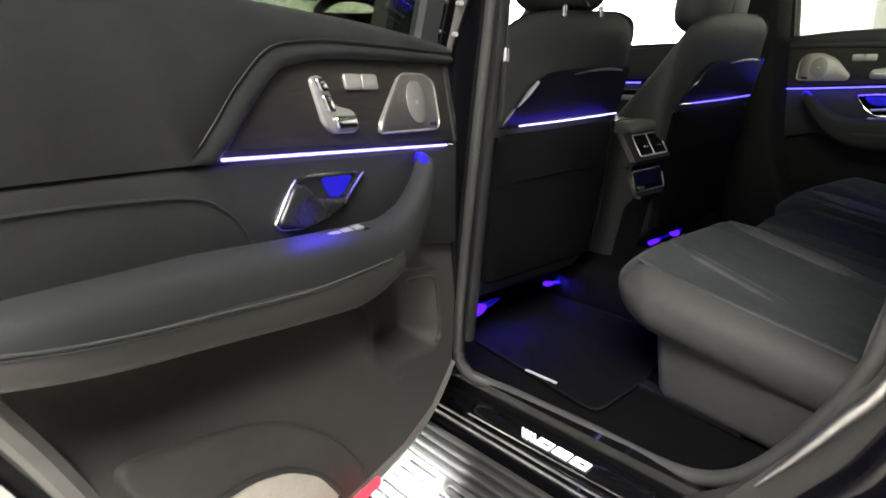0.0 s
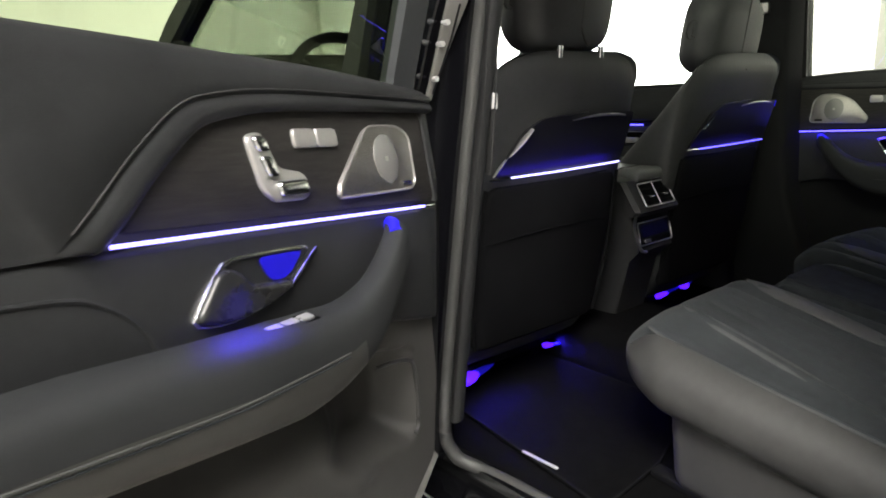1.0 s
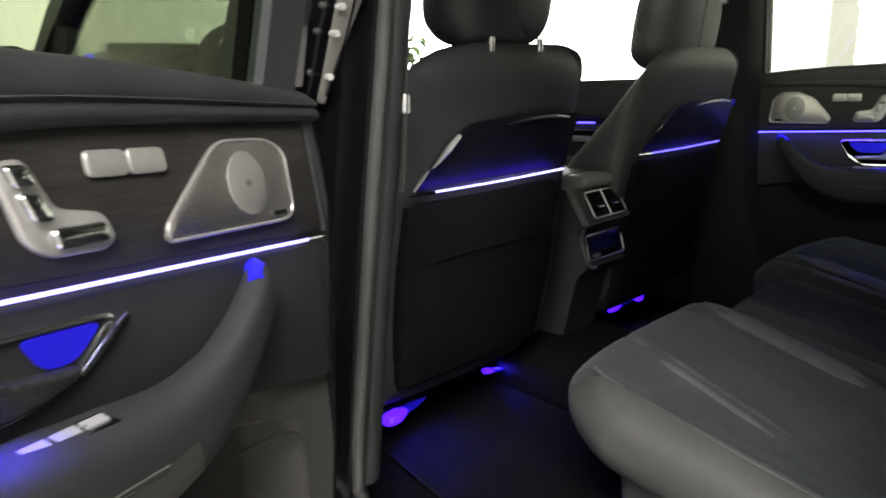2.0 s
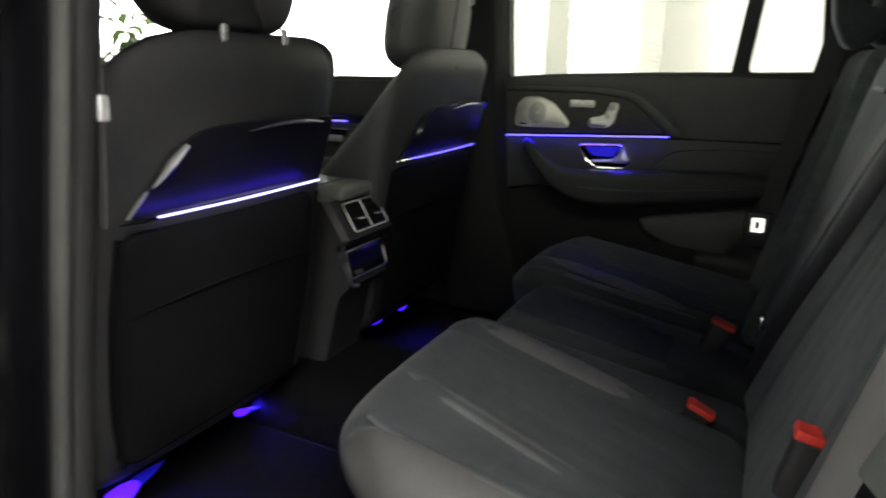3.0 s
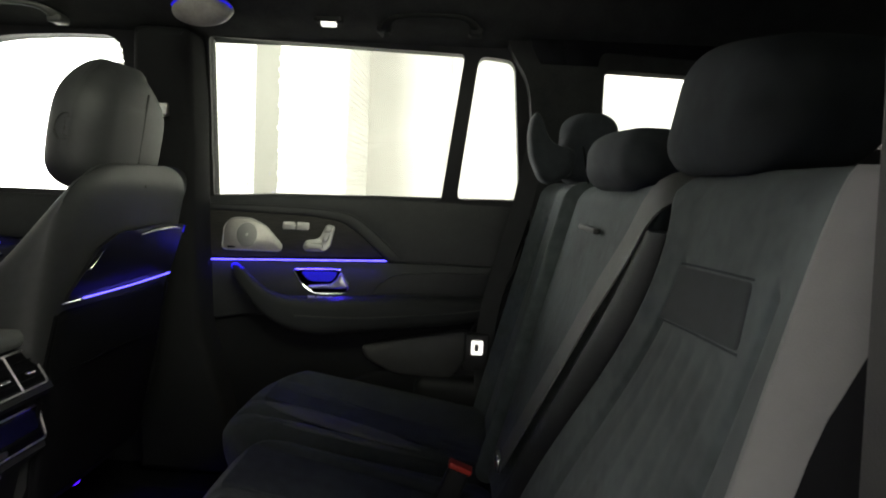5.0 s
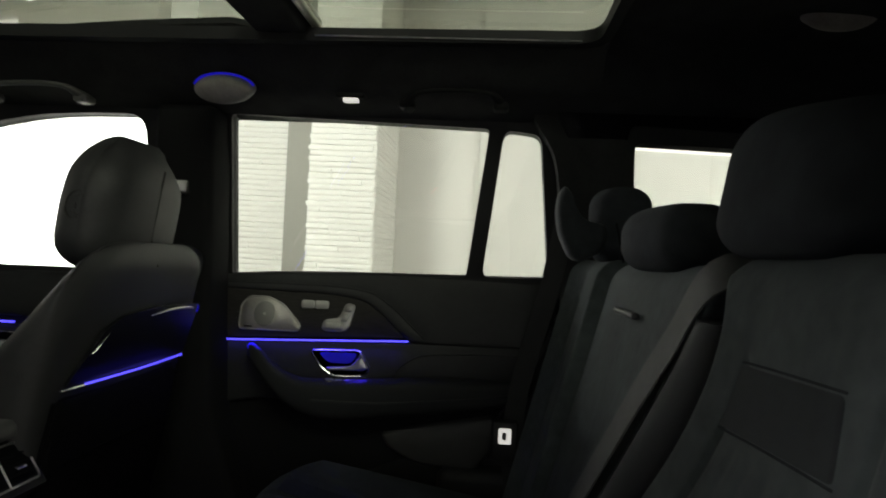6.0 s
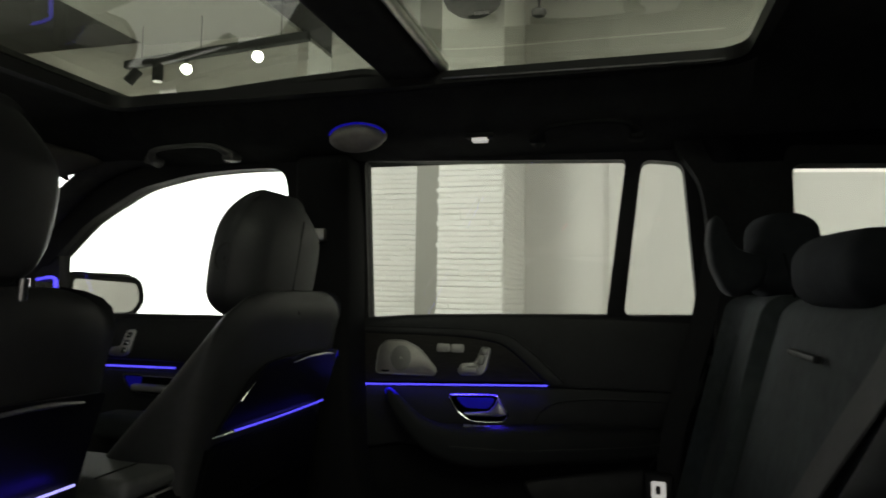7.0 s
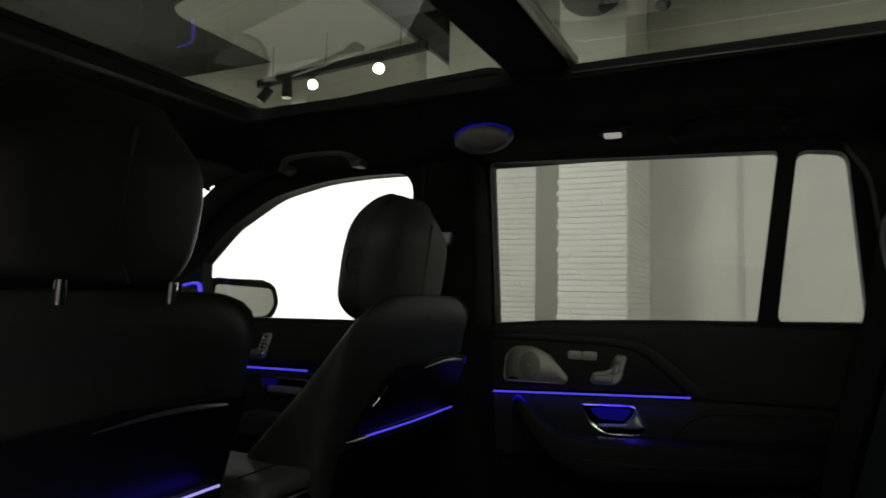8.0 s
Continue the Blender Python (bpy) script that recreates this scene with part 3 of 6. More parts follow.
body_part("firewall", box((-0.8, 1.55, 0.3), (0.8, 1.62, 1.0)), PLASTIC)
body_part("bonnet", rbox((-0.9, 1.6, 0.95), (0.9, 2.6, 1.06), 0.05, 3), PAINT, "black painted bonnet")
bm = sheet([(-0.68, 1.55, 1.03), (0.70, 1.55, 1.03), (0.62, 0.96, 1.50), (-0.60, 0.96, 1.50)])
p = body_part("windscreen", bm, GLASS, "sloping windscreen pane")
p.visible_shadow = False

# sill, scuff plate and seals of the open side
body_part("sill", loft([[(-0.60, y, 0.30), (-0.585, y, 0.44), (-0.605, y, 0.455), (-0.63, y, 0.45), (-0.64, y, 0.418), (-0.733, y, 0.405), (-0.738, y, 0.30)] for y in (0.15, -0.60)]), GLOSS, "glossy black door sill")
plate_ob = body_part("sill_plate", moved(plate(rounded([(-0.640, -0.045), (-0.697, -0.085), (-0.690, -0.49), (-0.632, -0.475)], 0.012, 3), [], 0.006, 0.003), lambda x, y, z: (x, y, 0.421 + z + (x + 0.632) * 0.12)), GLOSS, "black sill plate with a lit badge")
for i in range(4):
    y = -0.198 - 0.0095 * i
    bm = plate([(-0.666, y), (-0.666, y - 0.0058), (-0.688, y - 0.026), (-0.688, y - 0.0202)], [], 0.002)
    part("badge_bar", moved(bm, lambda x, y, z: (x, y, 0.4235 + z)), SILL_LIT, plate_ob, "white lit badge shape")
for i in range(3):
    y = -0.246 - 0.041 * i
    ring = [(-0.666, y), (-0.666, y - 0.034), (-0.687, y - 0.036), (-0.687, y - 0.002)]
    hole = [(-0.672, y - 0.012), (-0.672, y - 0.027), (-0.681, y - 0.029), (-0.681, y - 0.014)]
    part("badge_bar", moved(plate(ring, [hole] if i != 1 else [], 0.002), lambda x, y, z: (x, y, 0.4235 + z)), SILL_LIT, plate_ob, "white lit badge shape")
part("sill_plate_edge", sweep([(-0.699, -0.082, 0.418), (-0.693, -0.492, 0.418)], 0.0020, 6), CHROME, plate_ob)

for x in (-0.709, -0.727):
    body_part("sill_moulding", sweep([(x, 0.10, 0.4085), (x, -0.58, 0.4085)], 0.0026, 6), SATIN, "thin bright sill moulding")
jamb = []
for z, y, xo, dy in ((0.46, 0.0, -0.79, 0.09), (0.56, -0.008, -0.79, 0.09), (0.9, -0.041, -0.79, 0.09), (1.11, -0.061, -0.785, 0.09), (1.13, -0.063, -0.745, 0.075), (1.2, -0.070, -0.735, 0.07), (1.5, -0.110, -0.665, 0.07)):
    x = -0.655 + 0.05 * max(0, z - 0.6) / 0.6
    jamb.append([(x, y, z), (xo, y - 0.012, z), (xo - 0.01, y + dy, z), (x, y + dy, z)])
body_part("door_jamb", loft(jamb), PAINT, "black painted door jamb of the middle pillar", 20)
seal_line = [(-0.600, -0.115, 1.50), (-0.616, -0.074, 1.2), (-0.640, -0.045, 0.9), (-0.660, -0.012, 0.56), (-0.650, -0.018, 0.475), (-0.622, -0.055, 0.448), (-0.612, -0.12, 0.445), (-0.606, -0.30, 0.445), (-0.606, -0.46, 0.446), (-0.615, -0.545, 0.47), (-0.635, -0.62, 0.535), (-0.665, -0.705, 0.66), (-0.688, -0.762, 0.79), (-0.698, -0.774, 0.93), (-0.704, -0.780, 1.08), (-0.697, -0.796, 1.22), (-0.660, -0.765, 1.40), (-0.62, -0.66, 1.485), (-0.605, -0.4, 1.50), (-0.60, -0.115, 1.50)]
body_part("door_seal", sweep(seal_line, 0.0125, 10, per=8), SEAL, "grey-black rubber door opening seal")
pillar_edge = sweep([(x - 0.004, y - 0.036, z) for x, y, z in seal_line[:4]], 0.019, 10, flat=0.6)
body_part("pillar_trim", pillar_edge, PLASTIC, "dark trim edge of the middle pillar")
inner = ((-0.635, -0.742, 0.925), (-0.620, -0.759, 0.956), (-0.620, -0.784, 0.997), (-0.620, -0.808, 1.038), (-0.622, -0.818, 1.10), (-0.620, -0.815, 1.22))
outer = ((-0.696, -0.770, 0.925), (-0.698, -0.768, 0.956), (-0.699, -0.766, 0.997), (-0.700, -0.768, 1.038), (-0.700, -0.780, 1.10), (-0.692, -0.792, 1.22))
rings = []
for a, b in zip(curve_points([Vector(p) for p in inner], 4), curve_points([Vector(p) for p in outer], 4)):
    bulge, back = Vector((0, 0.006, 0)), Vector((0, -0.03, 0))
    rings.append([a + back, a, a.lerp(b, 0.12) + bulge * 0.7, a.lerp(b, 0.4) + bulge, a.lerp(b, 0.75) + bulge * 0.8, b, b + back])
body_part("quarter_trim_edge", loft(rings), QUARTER, "green-grey rounded trim edge behind the rear seat", 60)
# Added satin strip: stands in for the paint's bright reflection beside the seal.
body_part("paint_reflection_strip", sweep([(-0.716, -0.655, 0.565), (-0.72, -0.706, 0.640), (-0.723, -0.747, 0.706), (-0.725, -0.776, 0.752), (-0.727, -0.80, 0.82)], [0.002, 0.007, 0.009, 0.009, 0.004], 10), SATIN, "satin strip added for a reflection in the body paint")
# Pale plate painted as the hall's reflection in the glossy black jamb.
shine_outline = [(-0.640, 1.30), (-0.690, 1.26), (-0.704, 1.210), (-0.722, 1.140), (-0.730, 1.112), (-0.721, 1.107), (-0.709, 1.140), (-0.692, 1.175), (-0.674, 1.212), (-0.630, 1.30)]
body_part("jamb_reflection", moved(plate(rounded(shine_outline, 0.006, 2), [], 0.005, 0.001), lambda x, z, w: (x, -0.078 - w - 0.10 * (z - 1.1), z)), JAMB_SHINE, "pale plate painted as a reflection in the door jamb")
body_part("jamb_reflection_line", sweep([(x, -0.0845 - 0.10 * (z - 1.1), z) for x, z in ((-0.720, 1.118), (-0.704, 1.155), (-0.688, 1.195), (-0.672, 1.245))], 0.0016, 6), UNDERSEAT)
for x, z in ((-0.717, 1.140), (-0.707, 1.189), (-0.698, 1.219)):
    y = -0.084 - 0.10 * (z - 1.1)
    body_part("striker_bolt", sweep([(x, y + 0.006, z), (x, y - 0.006, z)], 0.0042, 10, per=1), BOLT, "small bright bolt head")

# running board with ribs and slotted steel plate
board = thing("running_board", "black running board with ribbed rubber and a slotted steel plate", "running board", (-0.9, -0.3, 0.36))
part("board", rbox((-0.012, -1.1, -0.05), (0.158, 1.3, 0.028), 0.012, 2), PLASTIC, board)
part("board", rbox((-0.20, -1.1, -0.05), (-0.014, 1.3, 0.022), 0.012, 2), PLASTIC, board)
for i in range(4):
    part("rib", rbox((0.064 + i * 0.0245, -1.0, 0.026), (0.078 + i * 0.0245, 1.2, 0.036), 0.004, 1, 2), RUBBER, board)
holes = []
for i in range(8):
    for j in range(6):
        y0, x0 = 0.425 - i * 0.110 - 0.005 * j, 0.046 - j * 0.0235
        holes.append(rounded([(x0, y0), (x0 - 0.010, y0), (x0 - 0.010, y0 - 0.084), (x0, y0 - 0.084)], 0.005, 3))
bm = plate(rounded([(0.056, 0.46), (-0.135, 0.46), (-0.135, -0.50), (0.056, -0.50)], 0.012, 3), holes, 0.004)
part("tread_plate", moved(bm, lambda x, y, z: (x, y, z + 0.0305)), STEEL, board, "brushed steel tread plate with slots")


# ---- doors ----
def door_plane(z):
    return 0.757 + (0.03 * (z - 1.0) / 0.135 if z > 1.0 else 0.0)


def ease(f):
    f = max(0.0, min(1.0, f))
    return f * f * (3 - 2 * f)


def field(poly, height, back, nu=84, nz=96):
    """A relief over a polygon that is one stretch wide at every height: u, v and the height there, closed to the back."""
    lo, hi = min(p[1] for p in poly) + 1e-4, min(max(p[1] for p in poly), 1.111)
    bm = bmesh.new()
    rows = []
    for j in range(nz + 1):
        z = lo + (hi - lo) * j / nz
        cut = []
        for (u0, z0), (u1, z1) in zip(poly, poly[1:] + poly[:1]):
            if (z0 - z) * (z1 - z) < 0:
                cut.append(u0 + (u1 - u0) * (z - z0) / (z1 - z0))
        a, b = min(cut), max(cut)
        rows.append([bm.verts.new((a + (b - a) * i / nu, z, height(a + (b - a) * i / nu, z))) for i in range(nu + 1)])
    for r0, r1 in zip(rows, rows[1:]):
        for i in range(nu):
            bm.faces.new((r0[i], r0[i + 1], r1[i + 1], r1[i]))
    res = bmesh.ops.extrude_edge_only(bm, edges=[e for e in bm.edges if e.is_boundary])
    for g in res["geom"]:
        if isinstance(g, bmesh.types.BMVert):
            g.co.z = back
    return bm


def rear_door(s):
    is_open = s < 0
    label = "open rear car door, black leather with blue light strip" if is_open else "closed rear car door, black leather with blue light strip"
    d = thing("rear_door", label, "car door", (0, 0, 0), "rear doors")

    def W(u, z, off):
        return (s * (door_plane(z) - off), 0.013 - u, z)

    def flat(outer, off0, depth, bevel=0.0, holes=()):
        return moved(plate(outer, holes, depth, bevel), lambda u, v, w: W(u, v, off0 + w))

    def P(name, bm, mat, lab="", parent=None, smooth=40):
        return part(name, bm, mat, parent or d, lab, smooth)

    shape = [(-0.072, 1.112), (0.25, 1.130), (0.80, 1.142), (0.815, 1.05), (0.76, 0.93), (0.69, 0.82), (0.615, 0.69), (0.53, 0.575), (0.44, 0.512), (0.25, 0.510), (0.12, 0.533), (0.035, 0.580), (-0.025, 0.66), (-0.06, 0.76), (-0.072, 0.86)]
    if is_open:
        shape = [(-0.068, 1.112), (0.25, 1.130), (0.80, 1.142), (0.790, 1.05), (0.735, 0.93), (0.672, 0.82), (0.610, 0.71), (0.535, 0.58), (0.44, 0.512), (0.25, 0.508), (0.125, 0.512), (0.025, 0.538), (-0.048, 0.590), (-0.058, 0.70), (-0.062, 0.80), (-0.064, 0.965)]
    shape_r = rounded(shape, 0.03, 4)

    def relief(u, z):
        """The panel falls back under the armrest, and deeper in the bottle pocket."""
        off = 0.004 - 0.054 * ease((z - 0.70) / 0.10) * (1 - ease((z - 0.86) / 0.03)) * (0.15 + 0.85 * ease((u - 0.03) / 0.12))
        inside = ease((u + 0.004) / 0.022) * (1 - ease((u - 0.07) / 0.15)) * ease((z - 0.634 - 0.16 * max(0.0, u - 0.02)) / 0.034) * (1 - ease((z - 0.748 - 0.20 * max(0.0, u)) / 0.026))
        lip = math.exp(-(((u - 0.21 + 1.2 * abs(z - 0.70)) / 0.018) ** 2)) * 0.006 * (1 if 0.63 < z < 0.77 else 0)
        return max(-0.095, off - 0.066 * inside + lip)
    # The closed door's panel is black where this one is grey: painted shade.
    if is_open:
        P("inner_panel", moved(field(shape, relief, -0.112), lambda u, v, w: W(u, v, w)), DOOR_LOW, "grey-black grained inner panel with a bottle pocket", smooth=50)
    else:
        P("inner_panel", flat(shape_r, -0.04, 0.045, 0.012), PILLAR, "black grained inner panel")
    outer = rounded([(u - 0.01 if u < 0.3 else u + 0.02, z) for u, z in shape], 0.03, 3)
    bm = yz_plate([(0.013 - u, z) for u, z in outer], [], 0.97 if is_open else 0.94, 0.90 if is_open else 0.79)
    P("outer_skin", side(bm, s), PAINT, "black painted outer skin")
    # leather shoulder
    hinge_u = -0.060 if is_open else -0.070
    low_line = [(hinge_u, 1.086), (-0.03, 1.087), (0.137, 1.086), (0.247, 1.084), (0.309, 1.077), (0.348, 1.066), (0.396, 1.032), (0.430, 1.003), (0.456, 0.9815), (0.470, 0.9815), (0.497, 0.982), (0.56, 0.983), (0.68, 0.984), (0.752, 0.985)]
    groove = [(hinge_u, 1.100), (-0.03, 1.1005), (0.137, 1.102), (0.252, 1.1015), (0.318, 1.0965), (0.364, 1.086), (0.416, 1.051), (0.452, 1.020), (0.482, 0.9945), (0.490, 0.987), (0.500, 0.985), (0.562, 0.986), (0.682, 0.987), (0.754, 0.988)]
    top_line = [(hinge_u, 1.111), (-0.03, 1.114), (0.137, 1.126), (0.256, 1.130), (0.34, 1.1325), (0.40, 1.134), (0.46, 1.135), (0.51, 1.136), (0.54, 1.1365), (0.56, 1.137), (0.58, 1.1375), (0.64, 1.138), (0.73, 1.140), (0.79, 1.141)]
    lines = [curve_points([Vector((u, z, 0)) for u, z in ln], 4) for ln in (low_line, groove, top_line)]
    rings, thread = [], []
    for i, (a, g, t) in enumerate(zip(*lines)):
        deep = 1 - ease((g.x - 0.478) / 0.03)
        ring = [(a, -0.002), (a, 0.010 + 0.009 * (1 - deep))] + [(a.lerp(g, f), off) for f, off in ((0.10, 0.0165 + 0.004 * (1 - deep)), (0.28, 0.0205), (0.55, 0.0222), (0.80, 0.0210), (0.94, 0.0222 - 0.0028 * deep))]
        ring.append((g, 0.0222 - 0.0036 * deep))
        up = (t - g).normalized()
        span = (t - g).length
        ring += [(g + up * 0.0014, 0.0222 - 0.0024 * deep), (g + up * 0.0035, 0.0222 - 0.0008 * deep)]
        ring += [(g.lerp(t, f), off) for f, off in ((0.40, 0.0226), (0.62, 0.0224), (0.82, 0.0205), (1.0, 0.0165))]
        rise = Vector((0, 1, 0))
        ring += [(t + rise * 0.0045, 0.0105), (t + rise * 0.0075, 0.0030), (t + rise * 0.0085, -0.006), (t - rise * 0.010, -0.008)]
        ring = [(p, off if k == 0 or p.y > t.y else off * deep + (1 - deep) * (0.0125 + 0.0097 * ease((p.y - a.y) / 0.07) - max(0.0, 0.0222 - off) * (p.y > 1.1))) for k, (p, off) in enumerate(ring)]
        if not is_open:
            ring = [(p, 0.010 + (off - 0.010) * 0.35 if off > 0.010 else off) for p, off in ring]
        rings.append([W(p.x, p.y, off) for p, off in ring])
        thread.append(W((g + up * 0.0042).x, (g + up * 0.0042).y, 0.0220 if is_open else 0.0142))
    P("shoulder_pad", loft(rings), LEATHER, "black leather shoulder pad with a rolled rim, reaching up to the glass", smooth=75)
    P("stitching", sweep(thread[:33], 0.0007, 5, per=1), STITCH)
    P("edge_band", flat([(-0.042, 1.089), (hinge_u, 1.089), (hinge_u + 0.004, 0.968), (-0.047, 0.968)], 0.002, 0.0095, 0.002), LEATHER, "narrow leather band at the door's front edge")
    P("trim_insert", flat(rounded([(-0.040, 1.088), (0.16, 1.092), (0.309, 1.086), (0.352, 1.070), (0.442, 0.991), (-0.044, 0.969)], 0.008, 2), 0.002, 0.008, 0.002), CARBON, "dark open-pore wood trim insert")
    # middle leather field and its fold
    mid = [(hinge_u + 0.006, 0.960), (-0.030, 0.962), (0.48, 0.981), (0.745, 0.984), (0.712, 0.90), (0.69, 0.86), (0.30, 0.83), (0.10, 0.83), (-0.052, 0.80)]
    P("middle_pad", flat(rounded(mid, 0.01, 2), 0.002, 0.010, 0.006), LEATHER, "black leather middle field")
    fold = [W(u, z, 0.012) for u, z in ((0.73, 0.962), (0.61, 0.9615), (0.494, 0.953), (0.455, 0.938), (0.431, 0.917), (0.418, 0.895))]
    P("fold_seam", sweep(fold, 0.0022, 6), LEATHER)
    # light strip
    P("light_strip", sweep([W(u, 0.9655 + 0.0415 * u, 0.016) for u in (-0.008 if is_open else 0.004, 0.15, 0.3, 0.452)], 0.0017, 8), BLUE_NEAR if is_open else BLUE, "blue ambient light strip")
    P("strip_end", sweep([W(u, 0.9655 + 0.0415 * u, 0.015) for u in ((-0.04, -0.025, -0.010) if is_open else (-0.03, -0.012, 0.002))], [0.001, 0.002, 0.0022], 8), CHROME, "satin metal strip end")
    # speaker
    spk = rounded([(0.096, 1.070), (0.03, 1.070), (0.004, 1.058), (0.010, 0.991), (0.172, 0.993), (0.168, 1.006)], 0.016, 4)
    if not is_open:
        spk = rounded([(0.040, 0.993), (0.041, 1.052), (0.060, 1.071), (0.105, 1.072), (0.145, 1.055), (0.191, 1.008), (0.186, 0.994)], 0.012, 4)
    sp = P("speaker_grille", flat(spk, 0.008, 0.006, 0.003), GRILLE, "perforated metal loudspeaker grille")
    P("grille_rim", sweep([W(u, z, 0.013) for u, z in spk], 0.0019, 6, closed=True), SILVER, "", sp)
    sc = 0.067 if is_open else 0.100
    ring = [(sc + 0.026 * math.cos(a), 1.031 + 0.030 * math.sin(a)) for a in [2 * math.pi * i / 24 for i in range(24)]]
    P("speaker_cap", flat(ring, 0.0125, 0.0020, 0.001), CAP, "satin centre cap", sp)
    P("cap_mark", flat([(sc + 0.003, 1.034), (sc - 0.003, 1.034), (sc - 0.003, 1.028), (sc + 0.003, 1.028)], 0.0143, 0.0006), GRILLE, "", sp)
    P("badge_bar", flat([(sc - 0.046, 1.002), (sc - 0.026, 1.002), (sc - 0.026, 0.9975), (sc - 0.046, 0.9975)], 0.0135, 0.0015), CHROME, "small bright badge", sp)
    # seat adjustment switches
    k = 0.0 if is_open else 0.024
    ell = rounded([(0.296 + k, 1.062), (0.272 + k, 1.066), (0.258 + k, 1.030), (0.222 + k, 1.024), (0.217 + k, 1.004), (0.227 + k, 0.997), (0.272 + k, 0.998), (0.286 + k, 1.010)], 0.009, 4)
    sw = P("seat_switch", flat(ell, 0.008, 0.006, 0.003), SILVER, "L-shaped satin metal seat switch")
    for cu, cz, hu, hz, tilt_u in ((0.280, 1.054, 0.0085, 0.0075, 0.002), (0.274, 1.033, 0.0080, 0.010, 0.003), (0.247, 1.011, 0.021, 0.0075, 0.0)):
        key = rounded([(cu + k + hu + tilt_u, cz + hz), (cu + k - hu + tilt_u, cz + hz), (cu + k - hu - tilt_u, cz - hz), (cu + k + hu - tilt_u, cz - hz)], 0.005, 3)
        P("switch_button", flat(key, 0.0140, 0.0055, 0.003), CHROME if is_open else SILVER, "", sw)
    m0, m1 = (0.191, 0.0365) if is_open else (0.220, 0.0335)
    for sgn in (1, -1):
        lo_u, hi_u = sorted((m0 + sgn * 0.0002, m0 + sgn * m1))
        P("memory_button", flat(rounded([(hi_u, 1.068), (lo_u, 1.068), (lo_u, 1.048), (hi_u, 1.048)], 0.006, 3), 0.008, 0.005, 0.002), SILVER, "satin metal button")
    # handle
    bowl = rounded([(0.345, 0.955), (0.222, 0.950), (0.262, 0.914), (0.292, 0.903), (0.345, 0.897), (0.388, 0.905)], 0.02, 4)
    if not is_open:
        bowl = rounded([(0.337, 0.957), (0.219, 0.951), (0.245, 0.912), (0.275, 0.893), (0.350, 0.896), (0.365, 0.915)], 0.012, 4)
    bw = P("handle_bowl", flat(bowl, 0.006, 0.006, 0.002), GLOSS, "glossy black handle bowl")
    # The bowl's blue light is put into this glowing face.
    P("bowl_light", flat(rounded([(0.302 if is_open else 0.333, 0.950), (0.238, 0.947), (0.262, 0.924), (0.286 if is_open else 0.318, 0.924)], 0.010, 3), 0.012, 0.002), BLUE_SPILL, "blue lit inside of the handle bowl", bw)
    P("bowl_rim", sweep([W(u, z, 0.013) for u, z in bowl], 0.0022, 6, closed=True), CHROME, "", bw)
    edges = (((0.382, 0.908), (0.365, 0.930), (0.346, 0.952)), ((0.217, 0.947), (0.238, 0.931), (0.260, 0.913))) if is_open else (((0.362, 0.912), (0.352, 0.932), (0.338, 0.954)), ((0.350, 0.8965), (0.31, 0.8935), (0.275, 0.8935)))
    for edge in edges:
        P("bowl_rim", sweep([W(u, z, 0.014) for u, z in edge], [0.0015, 0.0034, 0.0022], 8), CHROME, "bright chrome edge", bw)
    lever_ring = rounded([(0.384, 0.907), (0.353, 0.949), (0.334, 0.945), (0.314, 0.926), (0.260, 0.922), (0.266, 0.913), (0.30, 0.903), (0.345, 0.899)], 0.010, 4)
    if not is_open:
        lever_ring = rounded([(0.341, 0.953), (0.351, 0.932), (0.361, 0.914), (0.345, 0.9085), (0.262, 0.906), (0.258, 0.914), (0.316, 0.919), (0.330, 0.932)], 0.005, 4)
    P("door_lever", moved(plate(lever_ring, [], 0.014, 0.004), lambda u, v, w: W(u, v, 0.008 + w)), LEVER if is_open else SATIN, "curved door lever")
    # armrest
    def pad_ring(u, z, off, a, b, du, dz):
        """A rounded section across the pad's line, whose direction is du, dz."""
        ln = math.hypot(du, dz)
        nu, nz = -dz / ln, du / ln
        ring = []
        for k in range(24):
            c, q = math.cos(2 * math.pi * k / 24), math.sin(2 * math.pi * k / 24)
            e = 0.62
            c, q = math.copysign(abs(c) ** e, c), math.copysign(abs(q) ** e, q)
            ring.append(W(u + nu * a * q, z + nz * a * q, off + b * c))
        return ring
    spine = ((0.068, 0.946, 0.004, 0.010, 0.012), (0.076, 0.945, 0.022, 0.014, 0.016), (0.094, 0.937, 0.036, 0.016, 0.016), (0.118, 0.914, 0.042, 0.019, 0.017), (0.150, 0.884, 0.044, 0.025, 0.020),
             (0.195, 0.857, 0.042, 0.035, 0.027), (0.245, 0.845, 0.036, 0.044, 0.034), (0.30, 0.843, 0.034, 0.047, 0.038), (0.40, 0.852, 0.034, 0.044, 0.038), (0.50, 0.863, 0.034, 0.041, 0.038), (0.60, 0.871, 0.034, 0.035, 0.038),
             (0.66, 0.877, 0.032, 0.030, 0.036), (0.70, 0.880, 0.026, 0.025, 0.030), (0.728, 0.883, 0.016, 0.018, 0.020), (0.742, 0.884, 0.008, 0.010, 0.010))
    line = curve_points([Vector((p[0], p[1], p[2])) for p in spine], 3)
    rings = []
    for i, p in enumerate(line):
        f = i / (len(line) - 1) * (len(spine) - 1)
        k = min(int(f), len(spine) - 2)
        a, b = (spine[k][j] + (spine[k + 1][j] - spine[k][j]) * (f - k) for j in (3, 4))
        q0, q1 = line[max(i - 1, 0)], line[min(i + 1, len(line) - 1)]
        rings.append(pad_ring(p.x, p.y, p.z, a, b, q1.x - q0.x, q1.y - q0.y))
    pad_bm = loft(rings)
